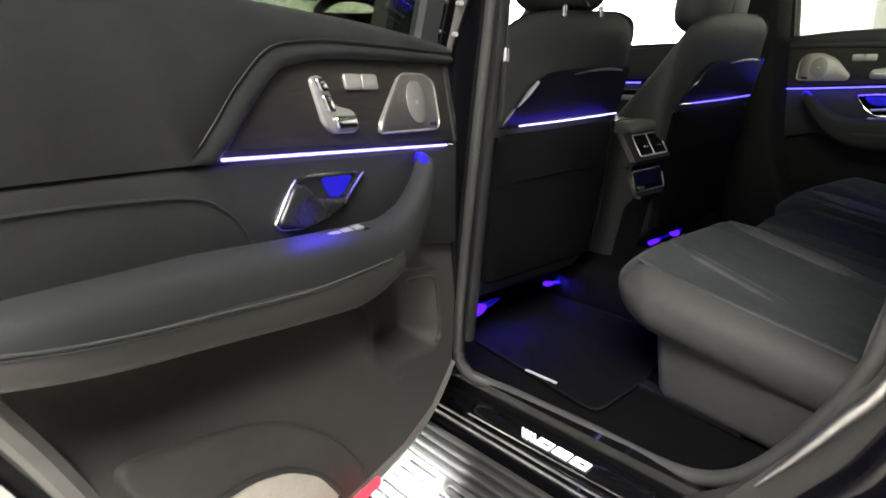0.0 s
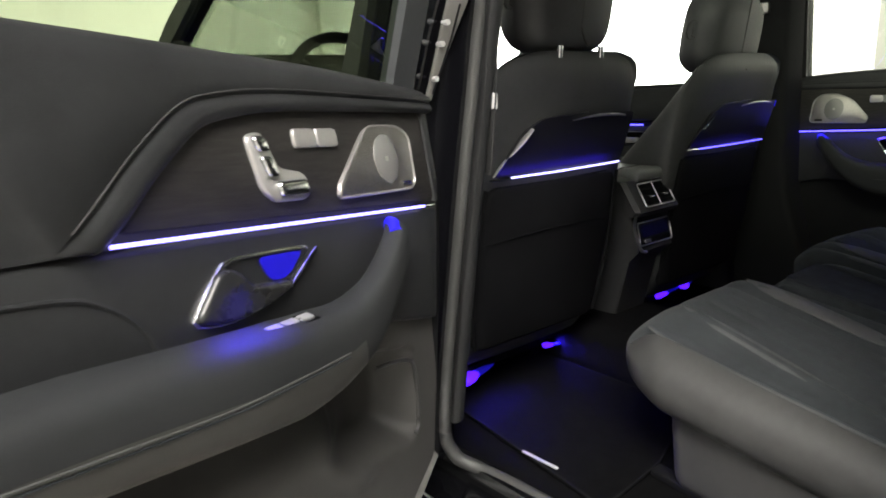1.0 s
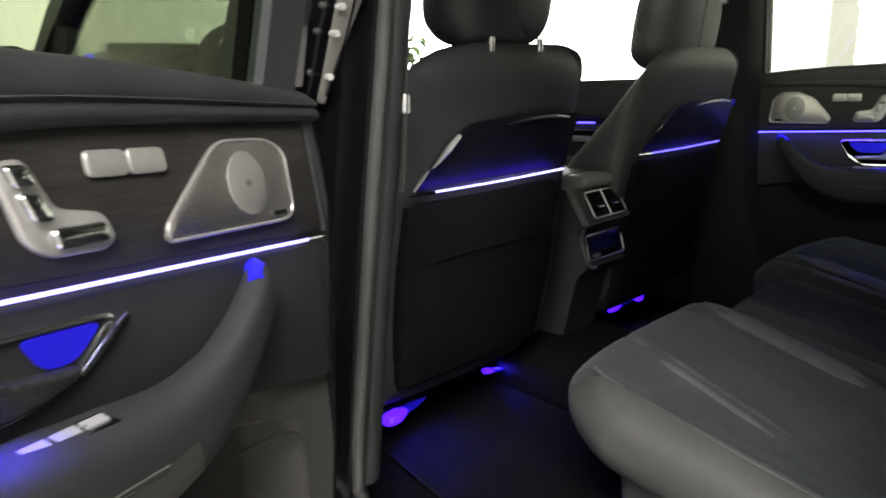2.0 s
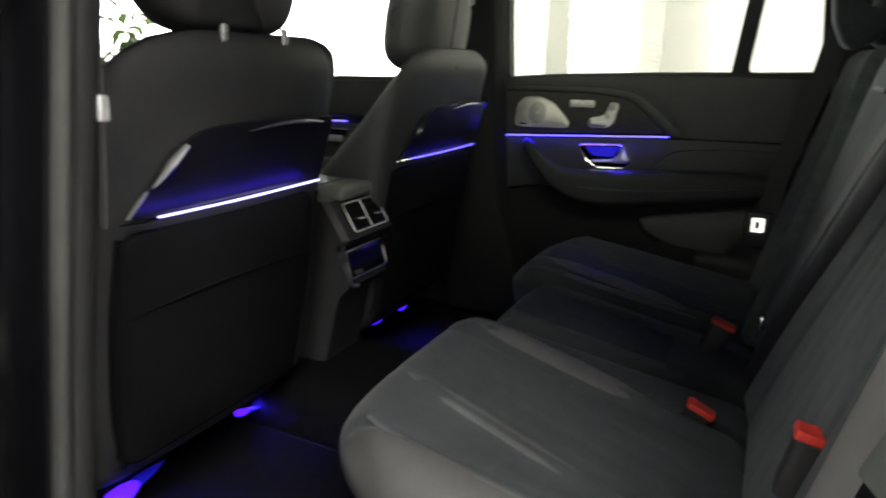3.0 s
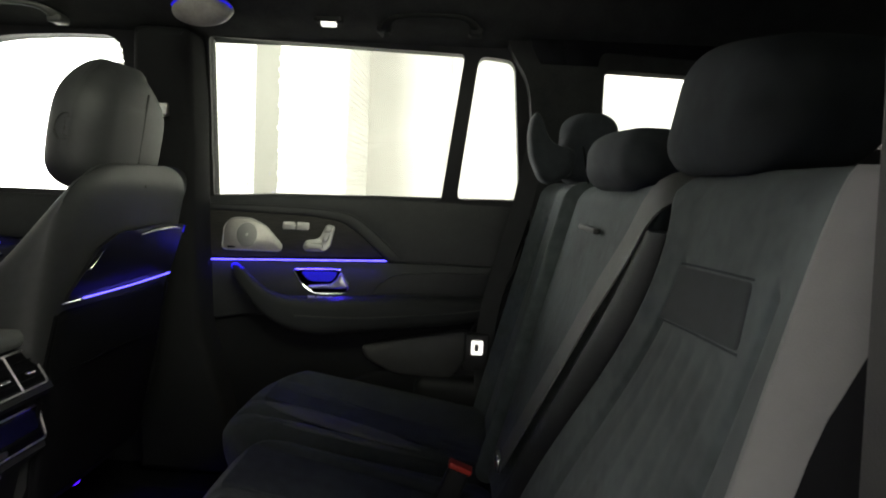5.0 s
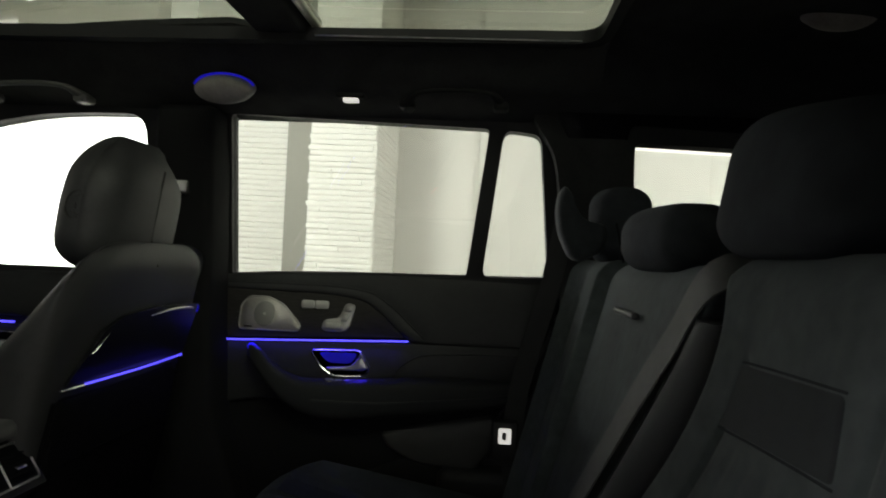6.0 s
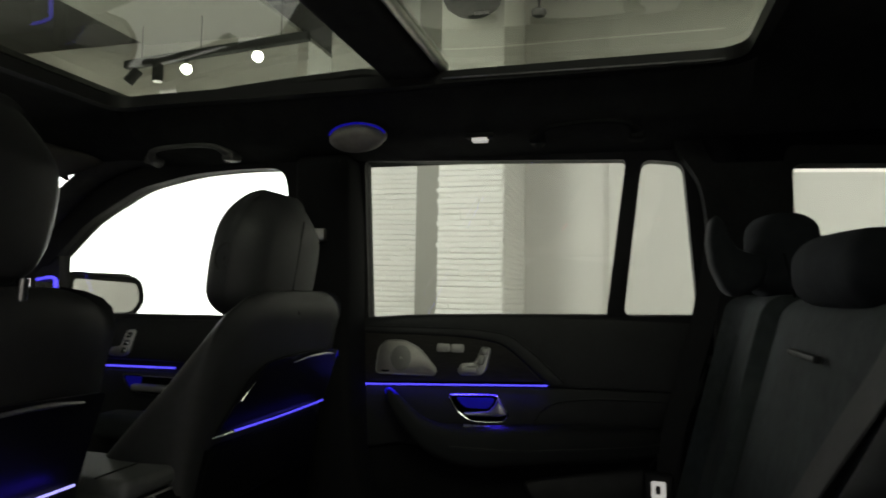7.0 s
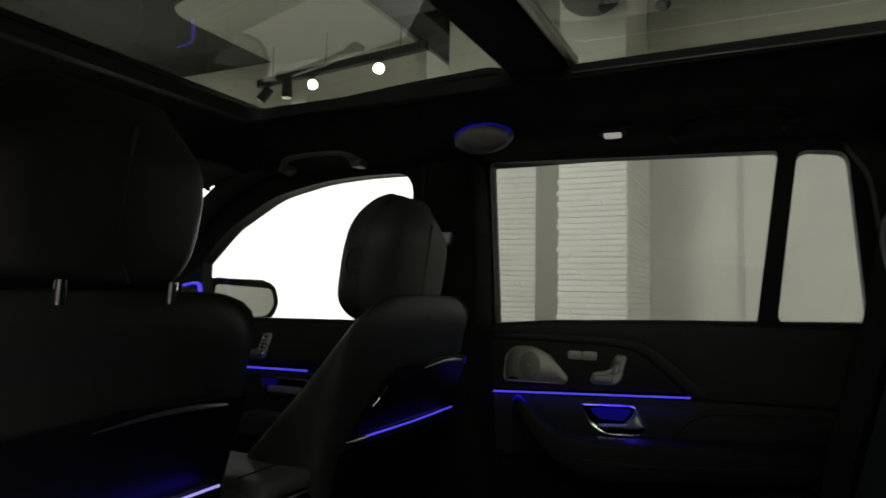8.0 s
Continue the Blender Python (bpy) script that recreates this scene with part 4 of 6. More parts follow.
    # Lighter below the seam on the open door only: light caught there, coloured in.
    for f in pad_bm.faces:
        c = f.calc_center_median()
        u = 0.013 - c.y
        if u > 0.20 and c.z < 0.8465 + max(0.0, u - 0.40) * 0.115 and abs(c.x) < 0.757 - 0.02:
            f.material_index = 1
    P("armrest", pad_bm, (ARMREST, UNDER_ARM_LIT if is_open else ARMREST), "padded dark armrest flowing into the pull handle", smooth=70)
    seam = [W(u, z, o) for u, z, o in ((0.24, 0.846, 0.0700), (0.32, 0.847, 0.0722), (0.40, 0.849, 0.0722), (0.50, 0.859, 0.0722), (0.60, 0.870, 0.0722), (0.66, 0.878, 0.0680), (0.70, 0.884, 0.0560), (0.726, 0.886, 0.036))]
    P("stitching", sweep(seam, 0.0013, 5), STITCH)
    P("stitching", sweep([(x, y, z - 0.0035) for x, y, z in seam], 0.0009, 5), INSERT)
    P("pull_light", sweep([W(u, z, o) for u, z, o in ((0.072, 0.951, 0.008), (0.082, 0.951, 0.024), (0.100, 0.9430, 0.040))], 0.0100, 10), BLUE_SOFT, "blue lit top of the pull handle")
    ws = P("window_switch", loft([[W(u, z, o) for z, o in ((0.876, 0.028), (0.8885, 0.030), (0.8875, 0.052), (0.874, 0.055))] for u in (0.262, 0.334)]), GLOSS, "window switch")
    for k in range(3):
        u0 = 0.266 + 0.021 * k
        P("switch_button", loft([[W(u, z, o) for z, o in ((0.884, 0.036), (0.8915, 0.038), (0.8895, 0.047), (0.880, 0.048))] for u in (u0, u0 + 0.017)]), SWITCH, "", ws)
    # lower part: bottle pocket, ledge and lower grille
    lower = [(0.60, 0.735), (0.51, 0.718), (0.43, 0.700), (0.36, 0.668), (0.29, 0.615), (0.24, 0.56), (0.215, 0.515), (0.43, 0.505), (0.52, 0.58)]
    # Same split here: grey when open, black for the closed door's shade.
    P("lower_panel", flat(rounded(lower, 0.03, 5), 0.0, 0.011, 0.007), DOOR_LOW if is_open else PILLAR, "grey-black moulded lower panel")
    gr = rounded([(0.53, 0.645), (0.44, 0.640), (0.385, 0.622), (0.33, 0.585), (0.285, 0.527), (0.44, 0.520), (0.49, 0.560)], 0.02, 4)
    lg = P("lower_grille", flat(gr, 0.008, 0.006, 0.002), PALE_GRILLE, "large pale perforated metal lower loudspeaker grille")
    P("grille_rim", sweep([W(u, z, 0.013) for u, z in gr], 0.004, 6, closed=True), RUBBER, "", lg)
    if is_open:
        P("pocket_rim", sweep([W(u, z, 0.004) for u, z in ((0.10, 0.772), (0.04, 0.764), (0.008, 0.748), (-0.004, 0.70), (-0.006, 0.655), (0.004, 0.645))], 0.003, 8), RUBBER)
    if not is_open:
        pale = rounded([(0.395, 0.768), (0.52, 0.797), (0.668, 0.825), (0.672, 0.76), (0.62, 0.69), (0.48, 0.70), (0.41, 0.735)], 0.02, 4)
        P("pocket_panel", flat(pale, 0.006, 0.012, 0.008), LEATHER_GREY, "grey leather pocket panel under the armrest")
    # edge seal and lamp
    edge = ((0.80, 1.06), (0.755, 0.95), (0.664, 0.803), (0.624, 0.729), (0.555, 0.60), (0.45, 0.508), (0.25, 0.500), (0.125, 0.504), (0.02, 0.530), (-0.056, 0.586))
    # The open door's seal is paler: the lamp light on it is coloured in.
    P("edge_seal", sweep([W(u, z, -0.006) for u, z in edge], 0.013, 8), EDGE_SEAL_LIT if is_open else RUBBER, "rubber seal round the door edge")
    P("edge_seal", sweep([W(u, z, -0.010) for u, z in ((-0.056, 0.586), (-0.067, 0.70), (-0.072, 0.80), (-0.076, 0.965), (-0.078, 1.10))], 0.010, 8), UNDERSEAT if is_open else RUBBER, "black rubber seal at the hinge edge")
    P("warning_lamp", flat(rounded([(0.285, 0.527), (0.225, 0.527), (0.225, 0.514), (0.285, 0.514)], 0.004, 2), 0.028, 0.006, 0.002), RED_GLOW, "red lamp in the door edge")
    # window
    wf = [(0.062, 1.10), (0.048, 1.50), (0.02, 1.525), (-0.69, 1.515), (-0.76, 1.49), (-0.815, 1.40), (-0.83, 1.10)]
    win = rounded([(0.009, 1.120), (-0.010, 1.496), (-0.608, 1.480), (-0.565, 1.138)], 0.012, 4)
    win2 = rounded([(-0.603, 1.142), (-0.641, 1.479), (-0.724, 1.470), (-0.760, 1.146)], 0.022, 4)
    bm = yz_plate(rounded(wf, 0.03, 3), [win, win2], 0.797, 0.776, 0, tumble)
    def placed(bm):
        """On its side; the open door's own plane lies 3 cm further out."""
        return moved(side(bm, s), lambda x, y, z: (x - 0.03 if is_open else x, y, z))
    # The open frame is a lightened copy of the closed one's black, as lit.
    P("window_frame", placed(bm), FRAME_LIT if is_open else PLASTIC, "black window frame with a slanted divider")
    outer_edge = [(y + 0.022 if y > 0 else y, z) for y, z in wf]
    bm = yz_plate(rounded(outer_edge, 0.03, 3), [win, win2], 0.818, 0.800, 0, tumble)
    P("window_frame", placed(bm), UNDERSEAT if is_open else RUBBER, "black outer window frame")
    for hole in (win, win2):
        g = P("window_pane", placed(sheet([(0.788 + tumble(z), y, z) for y, z in hole])), GLASS_DOOR if is_open else GLASS, "window pane")
        g.visible_shadow = False
    return d


closed_door = rear_door(1)
open_door = rear_door(-1)
# the closed door's strip shines down on the armrest and the cushion
area_lamp("strip_light", (0.735, -0.20, 0.964), (0.727, -0.20, 0.864), 0.44, 0.004, 0.09, (0.05, 0.02, 1.0))
hinge = Matrix.Translation((-0.931, -0.022, 0.965))
blue_lamp((0.757 - 0.030, 0.013 - 0.335, 0.915), (0.70, 0.013 - 0.345, 0.86), 0.4, 120)
SWING = Matrix.Translation((0, 0, 0.012)) @ hinge @ pose(0, 0, 0, 0, 0, -67.5) @ pose(0, 0, 0, -3.4) @ hinge.inverted()
open_door.matrix_world = SWING
blue_lamp(SWING @ Vector((-0.757 + 0.040, 0.013 - 0.335, 0.940)), SWING @ Vector((-0.705, 0.013 - 0.352, 0.86)), 1.1, 110)


def front_door(s):
    d = thing("front_door", "closed front car door, black leather with blue light strip", "car door", (0, 0, 0), "front doors")

    def W(y, z, off):
        return (door_plane(z) - off if s > 0 else 0.03 - door_plane(z) + off, y, z)

    def flat(outer, off0, depth, bevel=0.0):
        return moved(plate(outer, [], depth, bevel), lambda u, v, w: W(u, v, off0 + w))
    shape = rounded([(0.17, 1.118), (1.25, 1.10), (1.25, 0.48), (0.17, 0.48)], 0.04, 3)
    part("inner_panel", flat(shape, -0.04, 0.045, 0.012), PLASTIC, d, "black grained inner panel")
    part("outer_skin", side(yz_plate(shape, [], 0.94, 0.79), s), PAINT, d, "black painted outer skin")
    part("shoulder_pad", flat(rounded([(0.18, 1.112), (1.2, 1.095), (1.2, 1.0), (0.9, 0.995), (0.2, 0.99)], 0.02, 3), 0.0, 0.028, 0.014), LEATHER, d, "black leather shoulder pad")
    part("light_strip", sweep([W(y, 0.984 - 0.01 * y, 0.018) for y in (0.535, 0.7, 0.95)], 0.0022, 8), BLUE, d, "blue ambient light strip")
    part("middle_pad", flat(rounded([(0.2, 0.975), (1.2, 0.965), (1.2, 0.8), (0.2, 0.8)], 0.02, 3), 0.0, 0.014, 0.008), LEATHER, d, "black leather middle field")
    part("armrest", moved(rbox((0.66, 0.24, 0.80), (0.757, 0.72, 0.862), 0.02, 2), lambda x, y, z: (x if s > 0 else 0.03 - x, y, z)), LEATHER_SOFT, d, "padded dark armrest")
    bowl = rounded([(0.52, 0.955), (0.70, 0.955), (0.665, 0.91), (0.56, 0.905)], 0.02, 4)
    bw = part("handle_bowl", flat(bowl, 0.012, 0.006, 0.002), GLOSS, d, "glossy black handle bowl")
    part("bowl_rim", sweep([W(y, z, 0.019) for y, z in bowl], 0.0024, 6, closed=True), CHROME, bw)
    part("bowl_light", flat(rounded([(0.63, 0.952), (0.69, 0.952), (0.668, 0.918), (0.645, 0.918)], 0.01, 3), 0.017, 0.002), BLUE_SPILL, bw, "blue lit inside of the handle bowl")
    part("door_lever", moved(rbox((0.718, 0.545, 0.914), (0.740, 0.655, 0.934), 0.008, 2), lambda x, y, z: (x if s > 0 else 0.03 - x, y, z)), SILVER, d, "satin door lever")
    ell = rounded([(0.66, 1.075), (0.69, 1.075), (0.70, 1.03), (0.73, 1.028), (0.735, 1.005), (0.69, 1.003), (0.67, 1.01)], 0.01, 3)
    sw = part("seat_switch", flat(ell, 0.026, 0.008, 0.003), SATIN, d, "satin metal seat switch")
    for k in range(3):
        part("switch_button", flat(rounded([(0.667 + 0.004 * k, 1.068 - 0.02 * k), (0.685 + 0.004 * k, 1.068 - 0.02 * k), (0.687 + 0.004 * k, 1.053 - 0.02 * k), (0.669 + 0.004 * k, 1.053 - 0.02 * k)], 0.004, 2), 0.034, 0.004, 0.002), CHROME, sw)
    fe = 0.0 if s > 0 else 0.115
    wf = [(0.14 - fe, 1.08), (0.135 - fe, 1.515), (0.45, 1.53), (0.72, 1.49), (0.98, 1.33), (1.22, 1.10), (1.25, 1.08)]
    win = rounded([(0.185 - fe, 1.120), (0.150 - fe, 1.480), (0.30, 1.484), (0.46, 1.478), (0.62, 1.448), (0.80, 1.365), (0.96, 1.245), (1.10, 1.112)], 0.03, 4)
    if s > 0:
        wf = [(0.145, 1.08), (0.140, 1.515)] + wf[2:]
        win = rounded([(0.202, 1.120), (0.192, 1.486), (0.33, 1.486), (0.46, 1.478), (0.62, 1.448), (0.80, 1.365), (0.96, 1.245), (1.10, 1.112)], 0.045, 5)
    part("window_frame", side(yz_plate(rounded(wf, 0.03, 3), [win], 0.80, 0.765, 0, tumble), s), PLASTIC, d, "black window frame")
    part("window_frame", side(yz_plate(rounded(wf, 0.03, 3), [win], 0.818, 0.802, 0, tumble), s), RUBBER, d, "black outer window frame")
    # panel at the mirror's foot with a lit loudspeaker frame
    sail = rounded([(0.922, 1.095), (0.922, 1.292), (1.0, 1.225), (1.10, 1.12), (1.14, 1.095)], 0.008, 3)
    sp = part("sail_panel", side(yz_plate(sail, [], 0.775, 0.735), s), PLASTIC, d, "black triangular panel at the mirror")
    tw = part("tweeter", side(rbox((0.715, 0.912, 1.120), (0.737, 0.985, 1.206), 0.008, 2, 2), s), GLOSS, d, "small loudspeaker at the mirror panel")
    part("light_frame", side(sweep([(0.714, 0.976, 1.205), (0.713, 0.935, 1.212), (0.713, 0.913, 1.209), (0.713, 0.908, 1.195), (0.714, 0.909, 1.150)], [0.003, 0.0035, 0.0045, 0.0055, 0.0050], 8, up=(1, 0, 0)), s), BLUE, tw, "blue lit edge of the loudspeaker")
    g = part("window_pane", side(sheet([(0.788 + tumble(z), y, z) for y, z in win]), s), GLASS, d, "side window pane")
    g.visible_shadow = False
    return d


for s in (1, -1):
    front_door(s)


def wing_mirror(s):
    t = thing("wing_mirror", "black car wing mirror on the front door", "mirror", (0.015 + s * 0.945, 1.00, 1.158), "wing mirrors")
    bm = rbox((-0.138, -0.05, -0.075), (0.138, 0.07, 0.075), 0.045, 3, 4)
    part("housing", bm, PAINT, t, "glossy black housing")
    g = rounded([(-s * 0.124, -0.060), (s * 0.090, -0.060), (s * 0.128, -0.015), (s * 0.112, 0.052), (-s * 0.124, 0.064)], 0.028, 5)
    bm = moved(plate(g, [], 0.004), lambda x, y, z: (x, -0.052 - z, y))
    part("mirror_glass", bm, MIRROR, t, "mirror pane")
    part("mirror_rim", moved(sweep([(x, y, 0) for x, y in g], 0.013, 8, closed=True), lambda x, y, z: (x, -0.048 + z, y)), PLASTIC, t)
    part("arm", sweep([(-s * 0.10, 0.02, -0.04), (-s * 0.19, 0.03, -0.075)], 0.022, 8, per=2), PLASTIC, t)
    t.rotation_euler = (0, 0, radians(-s * 12))
    return t


for s in (1, -1):
    wing_mirror(s)


# ---- front seats ----
def front_seat(cx, lab, drop, ahead, shift=0.0, slim=1.0):
    t = thing("front_seat", lab, "car seat", (cx, 0.3, 0.45), "front seats")
    o = Vector((cx, 0.3, 0.45))

    def L(x, y, z):
        """Local from the seat's own frame, in which the back's rear face passes y = 0 at z = 0.96."""
        return (x, y - 0.3 - 0.17 * (z - 0.96), z - 0.45)

    def table(z, rows):
        for (z0, v0), (z1, v1) in zip(rows, rows[1:]):
            if z <= z1:
                return v0 + (v1 - v0) * max(0, (z - z0)) / (z1 - z0)
        return rows[-1][1]

    widths = ((0.56, 0.205), (0.62, 0.222), (0.72, 0.237), (0.85, 0.240), (0.98, 0.236), (1.05, 0.234), (1.10, 0.227), (1.135, 0.216), (1.152, 0.203), (1.165, 0.184), (1.176, 0.154), (1.184, 0.112), (1.187, 0.080))
    square = ((1.10, 0.0), (1.135, 0.003), (1.152, 0.009), (1.165, 0.020), (1.176, 0.034), (1.184, 0.052), (1.187, 0.060))
    fronts = ((0.56, 0.20), (0.62, 0.235), (0.70, 0.255), (0.78, 0.255), (0.84, 0.240), (0.90, 0.207), (0.95, 0.163), (1.00, 0.116), (1.05, 0.068), (1.10, 0.026), (1.135, 0.0), (1.158, -0.012), (1.174, -0.022), (1.184, -0.03), (1.189, -0.035))
    rings = []
    for z in (0.56, 0.575, 0.60, 0.65, 0.72, 0.78, 0.84, 0.90, 0.95, 1.00, 1.04, 1.08, 1.11, 1.135, 1.152, 1.165, 1.176, 1.184, 1.187):
        w, yf = table(z, widths), table(z, fronts)
        yb = 0.012 - (0.17 if z < 0.96 else 0.26) * (z - 0.96)
        if z > 1.13:
            yb += 0.022 * ((z - 1.13) / 0.059) ** 2
        if z < 0.62:
            yb += 0.03 * (0.62 - z) / 0.06
        yf = max(yf, yb + 0.012)
        yc = min(yf - 0.004, yb + 0.10) if z < 1.12 else yb + (yf - yb) * 0.9
        half = [(0.0, yb - 0.002), (0.45 * w, yb), (0.80 * w, yb + 0.004), (0.95 * w, yb + 0.016), (w, yb + 0.5 * (yf - yb)), (0.96 * w, yf - 0.12 * (yf - yb)), (0.84 * w, yf), (0.68 * w, yf - 0.35 * (yf - yc)), (0.45 * w, yc + 0.1 * (yf - yc)), (0.0, yc)]
        wide = 1 + table(z, square) / w
        ring = [Vector((x * wide, y, 0)) for x, y in half] + [Vector((-x, y, 0)) for x, y in half[-2:0:-1]]
        loop = []
        n = len(ring)
        for i in range(n):
            p0, p1, p2, p3 = ring[i - 1], ring[i], ring[(i + 1) % n], ring[(i + 2) % n]
            for q in (0.0, 0.5):
                loop.append(0.5 * ((2 * p1) + (p2 - p0) * q + (2 * p0 - 5 * p1 + 4 * p2 - p3) * q * q + (3 * p1 - p0 - 3 * p2 + p3) * q ** 3))
        rings.append([(v.x, v.y - 0.3, z - 0.45) for v in loop])
    part("backrest", loft(rings), SEAT_LEATHER, t, "black leather backrest with deep side bolsters", 75)

    def rear_y(z):
        return 0.012 - (0.17 if z < 0.96 else 0.26) * (z - 0.96)

    def L(x, y, z):
        return (x, y - 0.012 + rear_y(z) - 0.3, z - 0.45)
    # glossy panel, light strip, lower soft panel
    gloss = rounded([(-0.184, 0.9635), (0.196, 0.9635), (0.205, 1.066), (0.05, 1.072), (-0.08, 1.066), (-0.125, 1.045), (-0.15, 1.012)], 0.008, 3)
    bm = plate(gloss, [], 0.006)
    gp = part("gloss_panel", moved(bm, lambda u, v, w: L(u, 0.006 - w + 0.008 * (u / 0.24) ** 2, v)), GLOSS_SOFT, t, "piano black panel in the seat back")
    strip = [L(x, -0.0005 + 0.008 * (x / 0.24) ** 2, 0.9595 + 0.004 * abs(x)) for x in (-0.145, -0.08, 0.0, 0.08, 0.192)]
    part("light_strip", sweep(strip, 0.0015, 8), BLUE_PALE if ahead == 0 else BLUE, gp, "blue light strip")
    part("strip_end", sweep([L(x, -0.004 + 0.008 * (x / 0.24) ** 2, 0.9595 + 0.004 * abs(x)) for x in (-0.200, -0.17, -0.147)], [0.0015, 0.0032, 0.0028], 8), CHROME, gp, "bright metal strip end")
    if ahead == 0:
        for line, rad in ((((-0.190, 0.966), (-0.178, 0.982), (-0.166, 0.997)), [0.0035, 0.0060, 0.0030]), (((-0.158, 1.000), (-0.146, 1.012), (-0.132, 1.028), (-0.112, 1.048)), [0.0018, 0.0060, 0.0105, 0.0065])):
            part("side_chrome", sweep([L(u, -0.004 + 0.008 * (u / 0.24) ** 2, v) for u, v in line], rad, 8, flat=0.5), CAP, gp, "slanted satin chrome trim")
    else:
        part("side_chrome", sweep([L(u, -0.004 + 0.008 * (u / 0.24) ** 2, v) for u, v in ((-0.150, 1.010), (-0.138, 1.022), (-0.122, 1.038))], [0.0012, 0.0028, 0.0016], 8, flat=0.5), CHROME, gp, "slanted chrome trim")
    hk = [L(u, -0.005 + 0.008 * (u / 0.24) ** 2, v) for u, v in ((-0.005, 1.058), (0.06, 1.064), (0.12, 1.064), (0.165, 1.060))]
    part("panel_lip", sweep(hk, [0.0008, 0.0035, 0.0048, 0.0025], 8, flat=0.7), SATIN, gp, "thin bright lip of the panel")
    # The blue reflection at the lip's end is drawn as a glowing line.
    if ahead:
        part("lip_reflection", sweep([L(0.184, -0.003, 1.050), L(0.185, -0.003, 1.058), L(0.181, -0.004, 1.064)], 0.0015, 6), BLUE_SOFT, gp, "glowing blue line drawn as a reflection at the panel's corner")
    soft = rounded([(-0.192, 0.945), (0.192, 0.945), (0.200, 0.80), (0.185, 0.60), (-0.185, 0.60), (-0.200, 0.80)], 0.03, 4)
    pk = part("map_pocket", moved(plate(soft, [], 0.020, 0.012), lambda u, v, w: L(u, 0.020 - w * (1 + 0.3 * max(0, 0.95 - v)) + 0.008 * (u / 0.24) ** 2, v)), BACKSHELL, t, "soft dark lower back panel with a pocket")
    lip = [L(x, 0.0 + 0.008 * (x / 0.24) ** 2, 0.842 - 0.012 * (x / 0.2) ** 2) for x in (-0.188, -0.1, 0, 0.1, 0.188)]
    part("pocket_lip", sweep(lip, 0.0016, 6, flat=0.6), BACKSHELL, pk)
    for s in (-1, 1):
        part("side_piping", sweep([L(s * x, 0.004 + 0.008 * (x / 0.24) ** 2, z) for x, z in ((0.196, 0.94), (0.204, 0.82), (0.20, 0.70), (0.186, 0.61))], 0.004, 6), BACKSHELL, pk)
    # headrest
    def hr(x, y, z):
        f = (z - 1.285) / 0.09
        k = 1.0 - (0.30 * f * f if f > 0 else 0.12 * f * f)
        d = max(0.0, 1.254 - z)
        inset = 0.056 - math.sqrt(max(0.0, 0.056 ** 2 - d * d))
        if y < 0.0785:
            y -= 0.75 * inset * (0.0785 - y) / 0.0565 if inset < 0.055 else 0.75 * 0.055 * (0.0785 - y) / 0.0565 * 0.4
        if y < 0.0785 and z > 1.285:
            z -= 0.030 * (0.0785 - y) / 0.0565 * (z - 1.285) / 0.089
        z += (0.050 if ahead else 0.018) * max(0.0, (z - 1.24) / 0.13)
        return L(x * k * slim + shift * 0.4, y + 0.020 * (x / 0.14) ** 2 * (1 if y < 0.07 else 0.3) + 0.11 * (z - 1.2) + ahead, z - drop)
    head = part("headrest", moved(rbox((-0.142, 0.022, 1.198), (0.142, 0.135, 1.374), 0.056, 8, 6), hr), SEAT_LEATHER, t, "padded black leather headrest", 75)
    part("headrest_seam", sweep([hr(-0.005, 0.0225, z) for z in (1.205, 1.24, 1.29, 1.33, 1.362)], 0.0022, 6), RUBBER, head)
    ring = [hr(-0.1415, 0.080 + 0.016 * math.cos(a), 1.285 + 0.016 * math.sin(a)) for a in [2 * math.pi * i / 20 for i in range(20)]]
    part("embossed_mark", sweep(ring, 0.0018, 5, closed=True), RUBBER, head)
    for s in (-1, 1):
        part("headrest_post", sweep([L(s * 0.060 + shift, 0.026 + ahead * 1.5, 1.174), L(s * 0.060 + shift, 0.030 + ahead * 1.5, 1.206 - drop * 0.8)], 0.0060, 10, per=2), CHROME, t, "chrome headrest post")
    # cushion and base
    part("seat_cushion", moved(rbox((-0.25, 0.04, 0.60), (0.25, 0.58, 0.74), 0.05, 6, 4), lambda x, y, z: (x, y - 0.3 + 0.1, z - 0.45)), LEATHER, t, "black leather seat cushion")
    part("seat_base", moved(rbox((-0.20, 0.12, 0.47), (0.20, 0.52, 0.61), 0.02, 2), lambda x, y, z: (x, y - 0.3 + 0.1, z - 0.45)), UNDERSEAT, t, "black seat base")
    for s in (-1, 1):
        part("seat_rail", moved(rbox((s * 0.19 - 0.025, 0.14, 0.435), (s * 0.19 + 0.025, 0.60, 0.470), 0.006, 1, 2), lambda x, y, z: (x, y - 0.3 + 0.1, z - 0.45)), UNDERSEAT, t, "black seat rail")
    return t


front_seat(-0.327, "black leather front driver's seat with blue light strip", 0.013, 0.0, 0.016, 0.94)
front_seat(0.327, "black leather front passenger seat with blue light strip", 0.060, 0.009)

# the strips' own light on the glossy panels
for cx, watts in ((-0.315, 0.045), (0.339, 0.005)):
    area_lamp("strip_light", (cx, -0.022, 0.954), (cx, 0.0, 1.010), 0.34, 0.006, watts, (0.05, 0.02, 1.0))

